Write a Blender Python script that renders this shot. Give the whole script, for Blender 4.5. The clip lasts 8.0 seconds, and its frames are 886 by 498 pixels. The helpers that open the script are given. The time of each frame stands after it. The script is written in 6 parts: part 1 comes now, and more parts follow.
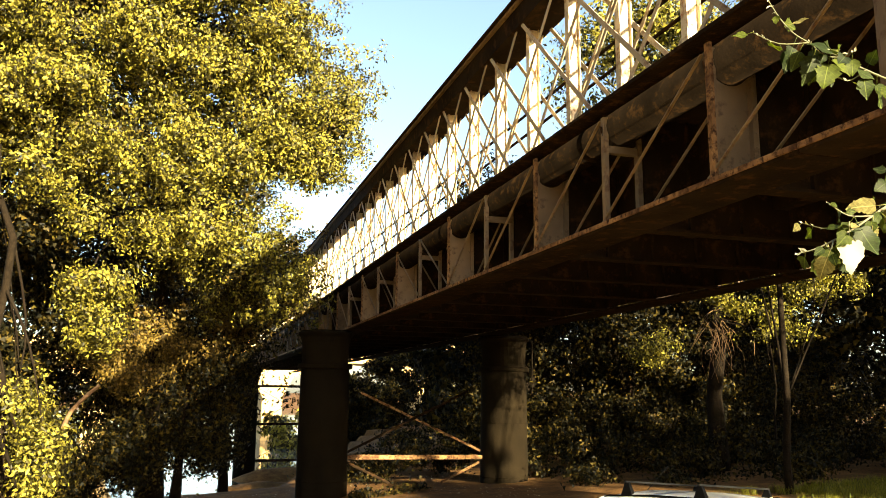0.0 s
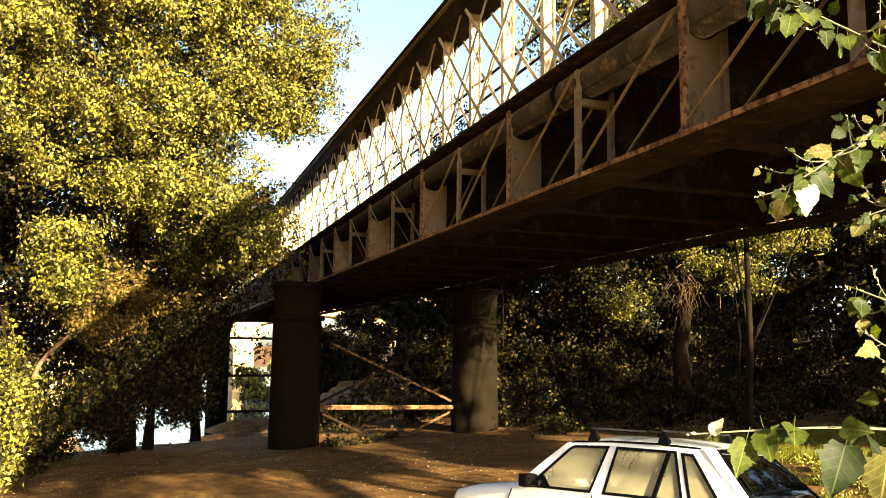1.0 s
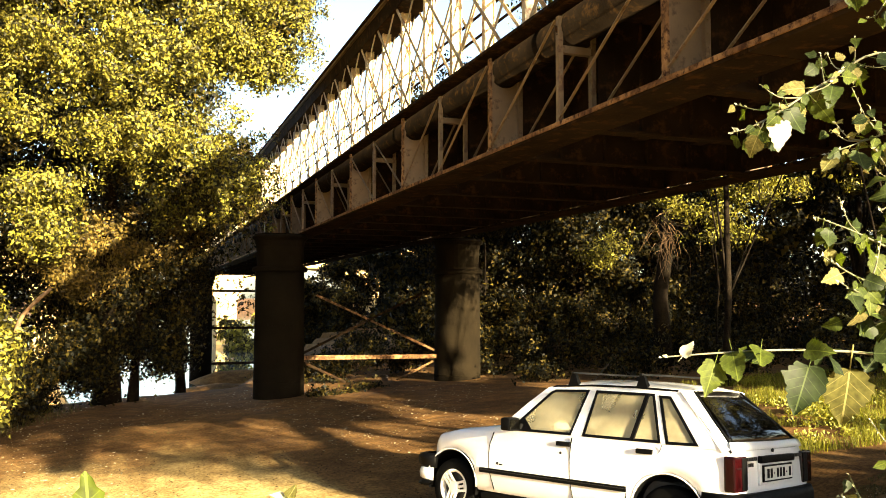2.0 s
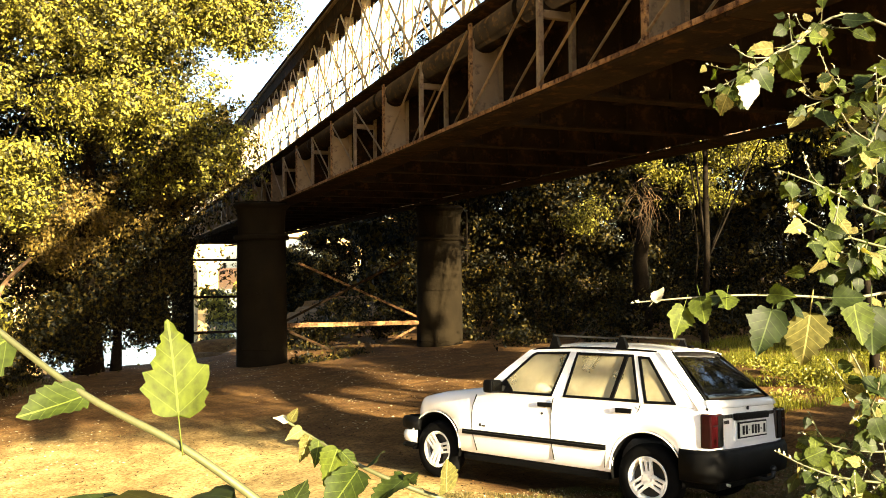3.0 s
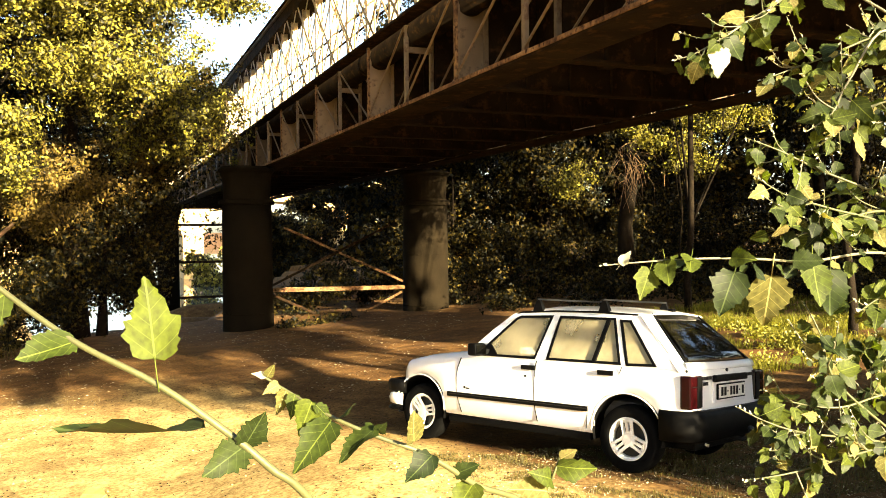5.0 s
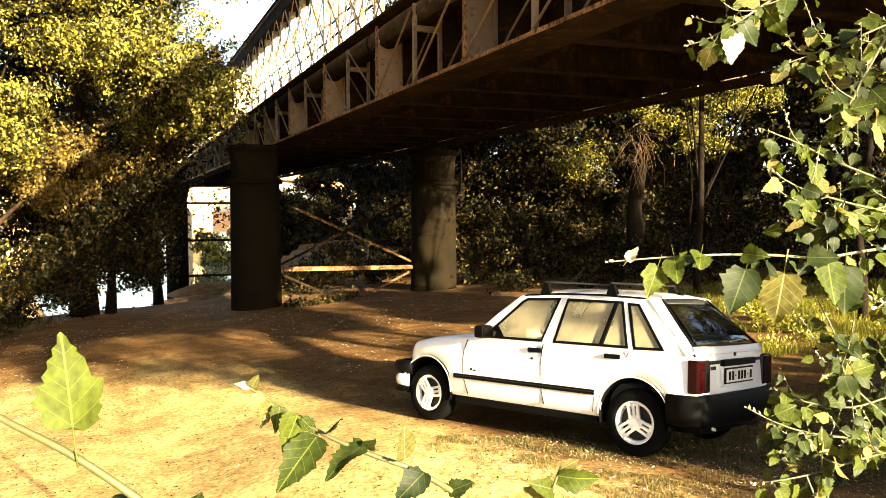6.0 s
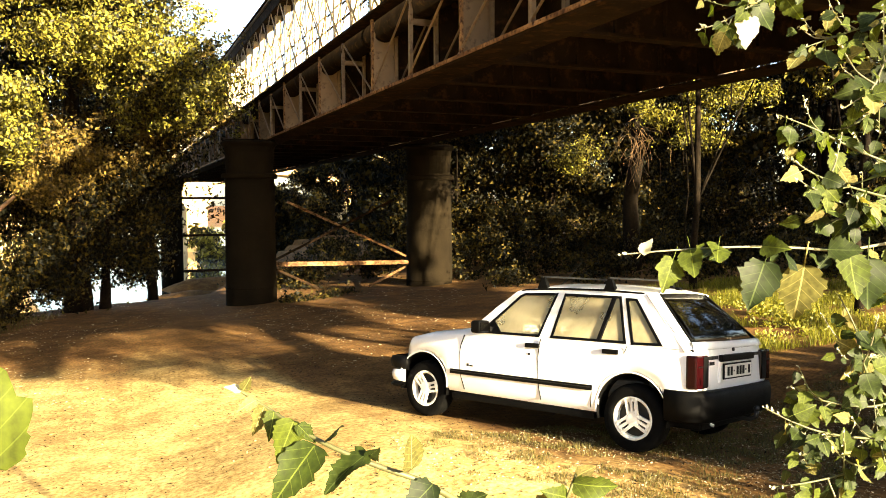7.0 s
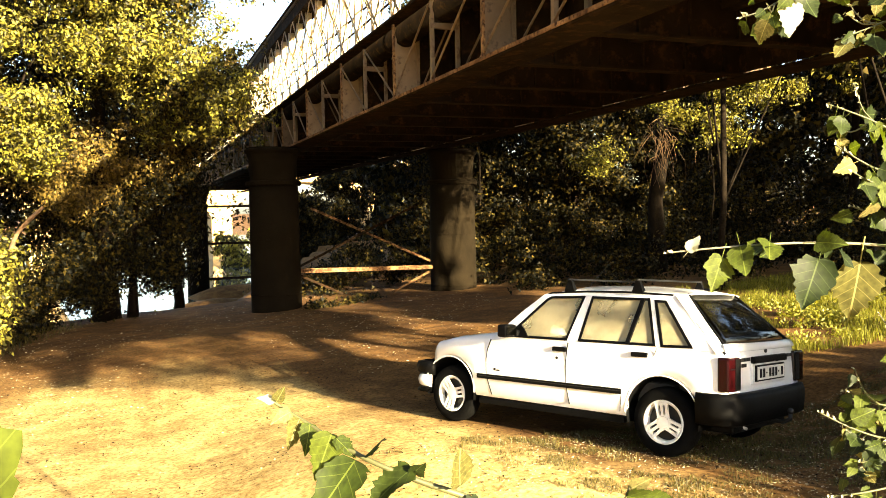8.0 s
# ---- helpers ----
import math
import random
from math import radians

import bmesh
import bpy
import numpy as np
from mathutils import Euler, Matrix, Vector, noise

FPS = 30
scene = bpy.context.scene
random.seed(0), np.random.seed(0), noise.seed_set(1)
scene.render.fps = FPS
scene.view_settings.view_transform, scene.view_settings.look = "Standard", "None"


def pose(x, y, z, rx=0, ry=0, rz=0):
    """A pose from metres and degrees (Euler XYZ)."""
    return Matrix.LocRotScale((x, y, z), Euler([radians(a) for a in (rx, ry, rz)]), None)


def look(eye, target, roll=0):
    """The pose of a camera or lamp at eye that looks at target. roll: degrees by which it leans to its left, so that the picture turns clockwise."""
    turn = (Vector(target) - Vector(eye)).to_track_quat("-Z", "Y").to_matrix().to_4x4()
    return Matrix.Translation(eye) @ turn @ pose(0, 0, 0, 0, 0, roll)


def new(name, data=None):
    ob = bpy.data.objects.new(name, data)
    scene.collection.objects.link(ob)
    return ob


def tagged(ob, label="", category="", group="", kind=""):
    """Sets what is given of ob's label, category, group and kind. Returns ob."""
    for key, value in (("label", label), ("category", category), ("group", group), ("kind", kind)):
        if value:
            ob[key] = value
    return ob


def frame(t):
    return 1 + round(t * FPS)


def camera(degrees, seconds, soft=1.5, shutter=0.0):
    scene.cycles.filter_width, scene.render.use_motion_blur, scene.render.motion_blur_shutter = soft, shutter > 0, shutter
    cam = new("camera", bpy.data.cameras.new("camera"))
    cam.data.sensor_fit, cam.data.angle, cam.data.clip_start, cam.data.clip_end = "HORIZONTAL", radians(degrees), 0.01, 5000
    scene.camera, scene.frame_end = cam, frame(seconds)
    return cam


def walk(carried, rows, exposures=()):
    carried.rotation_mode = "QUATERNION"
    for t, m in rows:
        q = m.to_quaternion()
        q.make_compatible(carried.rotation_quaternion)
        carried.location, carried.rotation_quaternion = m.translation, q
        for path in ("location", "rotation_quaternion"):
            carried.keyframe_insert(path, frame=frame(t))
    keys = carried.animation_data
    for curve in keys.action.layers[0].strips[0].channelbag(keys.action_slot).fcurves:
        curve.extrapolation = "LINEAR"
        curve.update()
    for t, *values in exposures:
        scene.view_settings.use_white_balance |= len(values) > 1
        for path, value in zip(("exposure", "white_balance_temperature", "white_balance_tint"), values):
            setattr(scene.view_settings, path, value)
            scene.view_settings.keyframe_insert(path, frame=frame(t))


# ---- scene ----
cam = camera(57.3, 8.0, soft=0.9)
PATH = [
    (0, (0.077, 0.22, 2.341), (0.653, 2.102, 2.693), 0.5),
    (0.5, (0.077, 0.205, 2.33), (0.688, 2.086, 2.629), 0.8),
    (1, (0.063, 0.183, 2.311), (0.71, 2.06, 2.551), 0.6),
    (1.5, (0.061, 0.173, 2.298), (0.733, 2.049, 2.476), 0.2),
    (2.8, (0.035, 0.116, 2.261), (0.762, 1.978, 2.314), -0.3),
    (3, (0.031, 0.106, 2.259), (0.767, 1.965, 2.3), -0.5),
    (3.5, (0.029, 0.093, 2.253), (0.786, 1.944, 2.263), -0.5),
    (4, (0.025, 0.075, 2.246), (0.799, 1.919, 2.235), -0.6),
    (4.5, (0.026, 0.061, 2.248), (0.799, 1.905, 2.224), -0.6),
    (6, (0.059, 0.098, 2.279), (0.805, 1.952, 2.182), -0.2),
    (6.5, (0.072, 0.133, 2.279), (0.815, 1.987, 2.171), -0.1),
    (7, (0.071, 0.158, 2.272), (0.827, 2.006, 2.163), -0.2),
    (7.5, (0.067, 0.177, 2.266), (0.815, 2.029, 2.168), -0.6),
    (8, (0.073, 0.206, 2.265), (0.776, 2.076, 2.168), -1.1),
]
# the film brightens and warms as the view sinks to the clearing
EXPOSURES = [(0, 2.89, 6900, 12), (1.5, 3.12, 6900, 12.5), (3.5, 3.25, 6900, 13), (8, 3.35, 6900, 14)]
walk(cam, [(t, look(eye, target, roll)) for t, eye, target, roll in PATH], EXPOSURES)

# ---- daylight ----
SUN_AZ = (0.30, -0.954)      # where the sun stands, seen from the place (x, y)
SUN_EL = 14.3
sun_dir = Vector((SUN_AZ[0], SUN_AZ[1], 0)).normalized() * math.cos(radians(SUN_EL)) + Vector((0, 0, math.sin(radians(SUN_EL))))
world = bpy.data.worlds.new("sky")
scene.world = world
world.use_nodes = True
wn = world.node_tree
wn.nodes.clear()
sky = wn.nodes.new("ShaderNodeTexSky")
sky.sky_type = "NISHITA"
sky.sun_disc = False
sky.sun_elevation = radians(SUN_EL)
sky.sun_rotation = math.atan2(SUN_AZ[0], SUN_AZ[1])
sky.dust_density = 1.6
sky.ozone_density = 1.5
bg = wn.nodes.new("ShaderNodeBackground")
bg.inputs["Strength"].default_value = 0.062
wout = wn.nodes.new("ShaderNodeOutputWorld")
wn.links.new(sky.outputs[0], bg.inputs["Color"])
wn.links.new(bg.outputs[0], wout.inputs["Surface"])
sun = new("sun", bpy.data.lights.new("sun", "SUN"))
sun.data.energy = 5.0
sun.data.angle = radians(0.6)
sun.data.color = (1.0, 0.87, 0.57)
sun.matrix_world = look(sun_dir * 60, (0, 0, 0))


# ---- materials ----
def material(name, color, rough=0.7, metal=0.0, var=0.25, scale=6.0, color2=None, bump=0.15, bump_scale=40.0, stain=0.0, stain_color=(0.1, 0.05, 0.02), spec=0.5, random_tone=0.0, coat=0.0):
    """A surface with a base colour, broad blotches, fine grain and an optional stain."""
    m = bpy.data.materials.new(name)
    m.use_nodes = True
    nt = m.node_tree
    b = nt.nodes["Principled BSDF"]
    b.inputs["Roughness"].default_value = rough
    b.inputs["Metallic"].default_value = metal
    b.inputs["Specular IOR Level"].default_value = spec
    b.inputs["Coat Weight"].default_value = coat
    co = nt.nodes.new("ShaderNodeTexCoord")
    n1 = nt.nodes.new("ShaderNodeTexNoise")
    n1.inputs["Scale"].default_value = scale
    n1.inputs["Detail"].default_value = 6.0
    nt.links.new(co.outputs["Object"], n1.inputs["Vector"])
    c2 = color2 or tuple(c * (1.0 - var) for c in color)
    c1 = tuple(min(1.0, c * (1.0 + var * 0.4)) for c in color)
    ramp = nt.nodes.new("ShaderNodeValToRGB")
    ramp.color_ramp.elements[0].position, ramp.color_ramp.elements[1].position = 0.32, 0.68
    ramp.color_ramp.elements[0].color, ramp.color_ramp.elements[1].color = (*c2, 1), (*c1, 1)
    nt.links.new(n1.outputs["Fac"], ramp.inputs["Fac"])
    out = ramp.outputs["Color"]
    if stain > 0:
        n2 = nt.nodes.new("ShaderNodeTexNoise")
        n2.inputs["Scale"].default_value = scale * 2.7
        n2.inputs["Detail"].default_value = 8.0
        n2.inputs["Roughness"].default_value = 0.7
        nt.links.new(co.outputs["Object"], n2.inputs["Vector"])
        r2 = nt.nodes.new("ShaderNodeValToRGB")
        r2.color_ramp.elements[0].position, r2.color_ramp.elements[1].position = 0.66 - stain * 0.3, 0.74 - stain * 0.2
        nt.links.new(n2.outputs["Fac"], r2.inputs["Fac"])
        mx = nt.nodes.new("ShaderNodeMixRGB")
        mx.inputs["Color2"].default_value = (*stain_color, 1)
        nt.links.new(r2.outputs["Color"], mx.inputs["Fac"])
        nt.links.new(out, mx.inputs["Color1"])
        out = mx.outputs["Color"]
    if random_tone > 0:
        oi = nt.nodes.new("ShaderNodeObjectInfo")
        hs = nt.nodes.new("ShaderNodeHueSaturation")
        mr = nt.nodes.new("ShaderNodeMapRange")
        mr.inputs["To Min"].default_value, mr.inputs["To Max"].default_value = 1.0 - random_tone, 1.0 + random_tone
        nt.links.new(oi.outputs["Random"], mr.inputs["Value"])
        nt.links.new(mr.outputs["Result"], hs.inputs["Value"])
        nt.links.new(out, hs.inputs["Color"])
        out = hs.outputs["Color"]
    nt.links.new(out, b.inputs["Base Color"])
    if bump > 0:
        n3 = nt.nodes.new("ShaderNodeTexNoise")
        n3.inputs["Scale"].default_value = bump_scale
        n3.inputs["Detail"].default_value = 5.0
        nt.links.new(co.outputs["Object"], n3.inputs["Vector"])
        bp = nt.nodes.new("ShaderNodeBump")
        bp.inputs["Strength"].default_value = bump
        bp.inputs["Distance"].default_value = 0.02
        nt.links.new(n3.outputs["Fac"], bp.inputs["Height"])
        nt.links.new(bp.outputs["Normal"], b.inputs["Normal"])
    return m


def leaf_material(name, dark, light, rough=0.45, trans=0.35, veins=False, spec=0.5, mostly=0.0):
    """Thin leaves: each island takes its own tone; light also comes through the blade."""
    m = bpy.data.materials.new(name)
    m.use_nodes = True
    nt = m.node_tree
    b = nt.nodes["Principled BSDF"]
    b.inputs["Roughness"].default_value = rough
    b.inputs["Specular IOR Level"].default_value = spec
    geo = nt.nodes.new("ShaderNodeNewGeometry")
    ramp = nt.nodes.new("ShaderNodeValToRGB")
    ramp.color_ramp.elements[0].color, ramp.color_ramp.elements[1].color = (*dark, 1), (*light, 1)
    ramp.color_ramp.elements[0].position = mostly
    oi = nt.nodes.new("ShaderNodeObjectInfo")
    ad = nt.nodes.new("ShaderNodeMath")
    ad.operation = "ADD"
    fr = nt.nodes.new("ShaderNodeMath")
    fr.operation = "FRACT"
    nt.links.new(geo.outputs["Random Per Island"], ad.inputs[0])
    nt.links.new(oi.outputs["Random"], ad.inputs[1])
    nt.links.new(ad.outputs[0], fr.inputs[0])
    nt.links.new(fr.outputs[0], ramp.inputs["Fac"])
    out = ramp.outputs["Color"]
    if veins:
        co = nt.nodes.new("ShaderNodeTexCoord")
        sp = nt.nodes.new("ShaderNodeSeparateXYZ")
        nt.links.new(co.outputs["Object"], sp.inputs[0])

        def calc(op, a, b2=None):
            n = nt.nodes.new("ShaderNodeMath")
            n.operation = op
            for k, v in enumerate((a, b2)):
                if isinstance(v, float):
                    n.inputs[k].default_value = v
                elif v is not None:
                    nt.links.new(v, n.inputs[k])
            return n.outputs[0]

        ax = calc("ABSOLUTE", sp.outputs["X"])
        rib = calc("LESS_THAN", ax, 0.014)
        side = calc("LESS_THAN", calc("FRACT", calc("MULTIPLY", calc("SUBTRACT", sp.outputs["Y"], calc("MULTIPLY", ax, 0.8)), 5.5)), 0.07)
        vein = calc("MULTIPLY", calc("MAXIMUM", rib, calc("MULTIPLY", side, 0.45)), 0.5)
        nz = nt.nodes.new("ShaderNodeTexNoise")
        nz.inputs["Scale"].default_value = 7.0
        nz.inputs["Detail"].default_value = 6.0
        nt.links.new(co.outputs["Object"], nz.inputs["Vector"])
        mr = nt.nodes.new("ShaderNodeMapRange")
        mr.inputs["From Min"].default_value, mr.inputs["From Max"].default_value = 0.3, 0.7
        mr.inputs["To Min"].default_value, mr.inputs["To Max"].default_value = 0.55, 1.25
        nt.links.new(nz.outputs["Fac"], mr.inputs["Value"])
        hs = nt.nodes.new("ShaderNodeHueSaturation")
        nt.links.new(mr.outputs["Result"], hs.inputs["Value"])
        nt.links.new(out, hs.inputs["Color"])
        mx = nt.nodes.new("ShaderNodeMixRGB")
        mx.inputs["Color2"].default_value = (*[min(0.6, c * 2.2 + 0.02) for c in light], 1)
        nt.links.new(vein, mx.inputs["Fac"])
        nt.links.new(hs.outputs["Color"], mx.inputs["Color1"])
        out = mx.outputs["Color"]
    nt.links.new(out, b.inputs["Base Color"])
    tr = nt.nodes.new("ShaderNodeBsdfTranslucent")
    gm = nt.nodes.new("ShaderNodeMixRGB")
    gm.blend_type = "MULTIPLY"
    gm.inputs["Fac"].default_value = 1.0
    gm.inputs["Color2"].default_value = (1.5, 1.5, 0.6, 1)
    nt.links.new(out, gm.inputs["Color1"])
    nt.links.new(gm.outputs["Color"], tr.inputs["Color"])
    mix = nt.nodes.new("ShaderNodeMixShader")
    mix.inputs["Fac"].default_value = trans
    nt.links.new(b.outputs[0], mix.inputs[1])
    nt.links.new(tr.outputs[0], mix.inputs[2])
    nt.links.new(mix.outputs[0], nt.nodes["Material Output"].inputs["Surface"])
    return m


def glass_material(name, tint, dusty, spec=0.5):
    """Window glass with a film of dust, whose colour also paints reflected light."""
    m = bpy.data.materials.new(name)
    m.use_nodes = True
    nt = m.node_tree
    b = nt.nodes["Principled BSDF"]
    b.inputs["Roughness"].default_value = 0.03
    b.inputs["IOR"].default_value = 1.5
    b.inputs["Specular IOR Level"].default_value = spec
    b.inputs["Base Color"].default_value = (*tint, 1)
    b.inputs["Transmission Weight"].default_value = 1.0
    d = nt.nodes.new("ShaderNodeBsdfPrincipled")
    d.inputs["Base Color"].default_value = (0.56, 0.50, 0.32, 1)
    d.inputs["Roughness"].default_value = 0.25
    n = nt.nodes.new("ShaderNodeTexNoise")
    n.inputs["Scale"].default_value = 3.0
    n.inputs["Detail"].default_value = 4.0
    co = nt.nodes.new("ShaderNodeTexCoord")
    nt.links.new(co.outputs["Object"], n.inputs["Vector"])
    mr = nt.nodes.new("ShaderNodeMapRange")
    mr.inputs["From Min"].default_value, mr.inputs["From Max"].default_value = 0.3, 0.7
    mr.inputs["To Min"].default_value, mr.inputs["To Max"].default_value = dusty * 0.6, dusty * 1.3
    nt.links.new(n.outputs["Fac"], mr.inputs["Value"])
    mix = nt.nodes.new("ShaderNodeMixShader")
    nt.links.new(mr.outputs["Result"], mix.inputs["Fac"])
    nt.links.new(b.outputs[0], mix.inputs[1])
    nt.links.new(d.outputs[0], mix.inputs[2])
    nt.links.new(mix.outputs[0], nt.nodes["Material Output"].inputs["Surface"])
    return m


PALE_STEEL = material("pale_painted_steel", (0.74, 0.62, 0.40), 0.6, 0.0, 0.4, 4.0, stain=0.5, stain_color=(0.30, 0.13, 0.04), random_tone=0.25)
# greyer copy of the pale paint, for lattice bars whose faces miss the sun
GREY_STEEL = material("shaded_lattice_steel", (0.42, 0.34, 0.22), 0.65, 0.0, 0.35, 3.0, stain=0.45, stain_color=(0.16, 0.08, 0.03), random_tone=0.35)
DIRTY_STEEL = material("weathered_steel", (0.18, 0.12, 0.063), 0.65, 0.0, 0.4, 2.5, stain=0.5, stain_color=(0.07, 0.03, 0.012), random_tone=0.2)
# steel toned down to carry the shade of the bridge; the stain is rust
DARK_STEEL = material("shade_toned_steel", (0.021, 0.013, 0.007), 0.9, 0.0, 0.5, 2.0, stain=0.45, stain_color=(0.050, 0.024, 0.010), spec=0.03)
RUST_STEEL = material("rusty_flange_steel", (0.055, 0.024, 0.010), 0.85, 0.0, 0.5, 5.0, color2=(0.36, 0.20, 0.085), stain=0.6, stain_color=(0.035, 0.014, 0.006), bump=0.5, spec=0.15)
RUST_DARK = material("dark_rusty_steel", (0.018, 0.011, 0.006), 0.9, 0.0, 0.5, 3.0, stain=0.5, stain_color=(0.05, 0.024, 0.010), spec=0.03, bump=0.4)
PLATE_STEEL = material("stained_plate_steel", (0.20, 0.130, 0.066), 0.7, 0.0, 0.4, 2.2, stain=0.4, stain_color=(0.06, 0.03, 0.014), random_tone=0.5)
PIPE_TAR = material("tarred_pipe", (0.009, 0.006, 0.0035), 0.75, 0.0, 0.5, 3.0, stain=0.4, stain_color=(0.028, 0.015, 0.006), spec=0.02)
# set far darker than weathered iron, to carry the shade beneath the bridge
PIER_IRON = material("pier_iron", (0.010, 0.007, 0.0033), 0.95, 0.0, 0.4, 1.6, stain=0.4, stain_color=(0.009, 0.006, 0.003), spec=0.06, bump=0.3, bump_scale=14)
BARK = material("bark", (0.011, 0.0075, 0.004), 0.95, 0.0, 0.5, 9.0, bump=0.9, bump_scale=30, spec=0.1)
PALE_BARK = material("pale_bark", (0.22, 0.13, 0.06), 0.85, 0.0, 0.45, 9.0, bump=0.7, bump_scale=30)
TWIG = material("green_twig", (0.06, 0.062, 0.02), 0.6, 0.0, 0.3, 30.0, bump=0.1)
DOWN_TWIG = material("downy_twig", (0.13, 0.12, 0.07), 0.8, 0.0, 0.2, 40.0, bump=0.1)
STONE = material("pale_masonry", (0.55, 0.37, 0.15), 0.85, 0.0, 0.25, 0.6, bump=0.4, bump_scale=6)
LEAF_SUN = leaf_material("tree_leaf", (0.018, 0.017, 0.004), (0.27, 0.240, 0.034), trans=0.2, rough=0.5, spec=0.2, mostly=0.26)
LEAF_BROWN = leaf_material("dull_leaf", (0.020, 0.014, 0.003), (0.17, 0.115, 0.022), trans=0.15, rough=0.6, spec=0.2)
# darker copy of the tree leaf, shade put into its colour
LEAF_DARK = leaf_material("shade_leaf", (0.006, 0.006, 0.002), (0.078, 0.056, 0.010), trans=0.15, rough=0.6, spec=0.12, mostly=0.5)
LEAF_GREEN = leaf_material("poplar_leaf_green", (0.020, 0.034, 0.003), (0.060, 0.078, 0.006), trans=0.4, rough=0.7, veins=True, spec=0.25)
LEAF_PALE = leaf_material("poplar_leaf_pale", (0.09, 0.085, 0.022), (0.19, 0.165, 0.06), trans=0.4, rough=0.8, veins=True, spec=0.2)
LEAF_DEEP = leaf_material("poplar_leaf_deep", (0.006, 0.012, 0.002), (0.024, 0.036, 0.005), trans=0.25, rough=0.6, veins=True, spec=0.2)
LEAF_WHITE = leaf_material("poplar_leaf_white_down", (0.26, 0.26, 0.17), (0.42, 0.41, 0.30), trans=0.3, rough=0.85)
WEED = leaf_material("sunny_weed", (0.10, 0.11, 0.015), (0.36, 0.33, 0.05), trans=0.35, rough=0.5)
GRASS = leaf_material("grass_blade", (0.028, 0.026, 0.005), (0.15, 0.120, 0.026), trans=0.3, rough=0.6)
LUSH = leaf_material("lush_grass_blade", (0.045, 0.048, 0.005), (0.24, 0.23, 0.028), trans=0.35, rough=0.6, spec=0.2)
DRY_LEAF = leaf_material("dry_leaf", (0.22, 0.14, 0.06), (0.60, 0.50, 0.34), trans=0.1, rough=0.8)
CAR_PAINT = material("white_car_paint", (0.87, 0.87, 0.86), 0.25, 0.0, 0.03, 2.0, bump=0.0, coat=0.6)
BLACK_PLASTIC = material("black_plastic", (0.003, 0.003, 0.003), 0.55, 0.0, 0.3, 12.0, bump=0.1, bump_scale=200, spec=0.08)
RUBBER = material("tyre_rubber", (0.003, 0.003, 0.0028), 0.85, 0.0, 0.4, 10.0, bump=0.3, bump_scale=90, spec=0.06)
WHEEL_PAINT = material("white_wheel_paint", (0.80, 0.78, 0.72), 0.4, 0.0, 0.1, 9.0, bump=0.0)
DARK_METAL = material("dark_metal", (0.008, 0.008, 0.008), 0.5, 0.2, 0.3, 8.0, bump=0.05)
LAMP_RED = material("red_lamp_lens", (0.014, 0.001, 0.0015), 0.2, 0.0, 0.3, 14.0, bump=0.0, spec=0.3)
PLATE_WHITE = material("number_plate_white", (0.72, 0.70, 0.62), 0.45, 0.0, 0.12, 9.0, bump=0.0)
INTERIOR = material("grey_cloth", (0.05, 0.045, 0.04), 0.95, 0.0, 0.3, 20.0, bump=0.2)
# strong film: paints the reflection of lit trees on the side windows
SIDE_GLASS = glass_material("side_glass", (0.62, 0.63, 0.52), 0.46)
REAR_GLASS = glass_material("tinted_rear_glass", (0.03, 0.03, 0.027), 0.002, 0.25)
WATER = material("river_water", (0.10, 0.11, 0.08), 0.03, 0.0, 0.2, 0.3, bump=0.03, bump_scale=1.5)


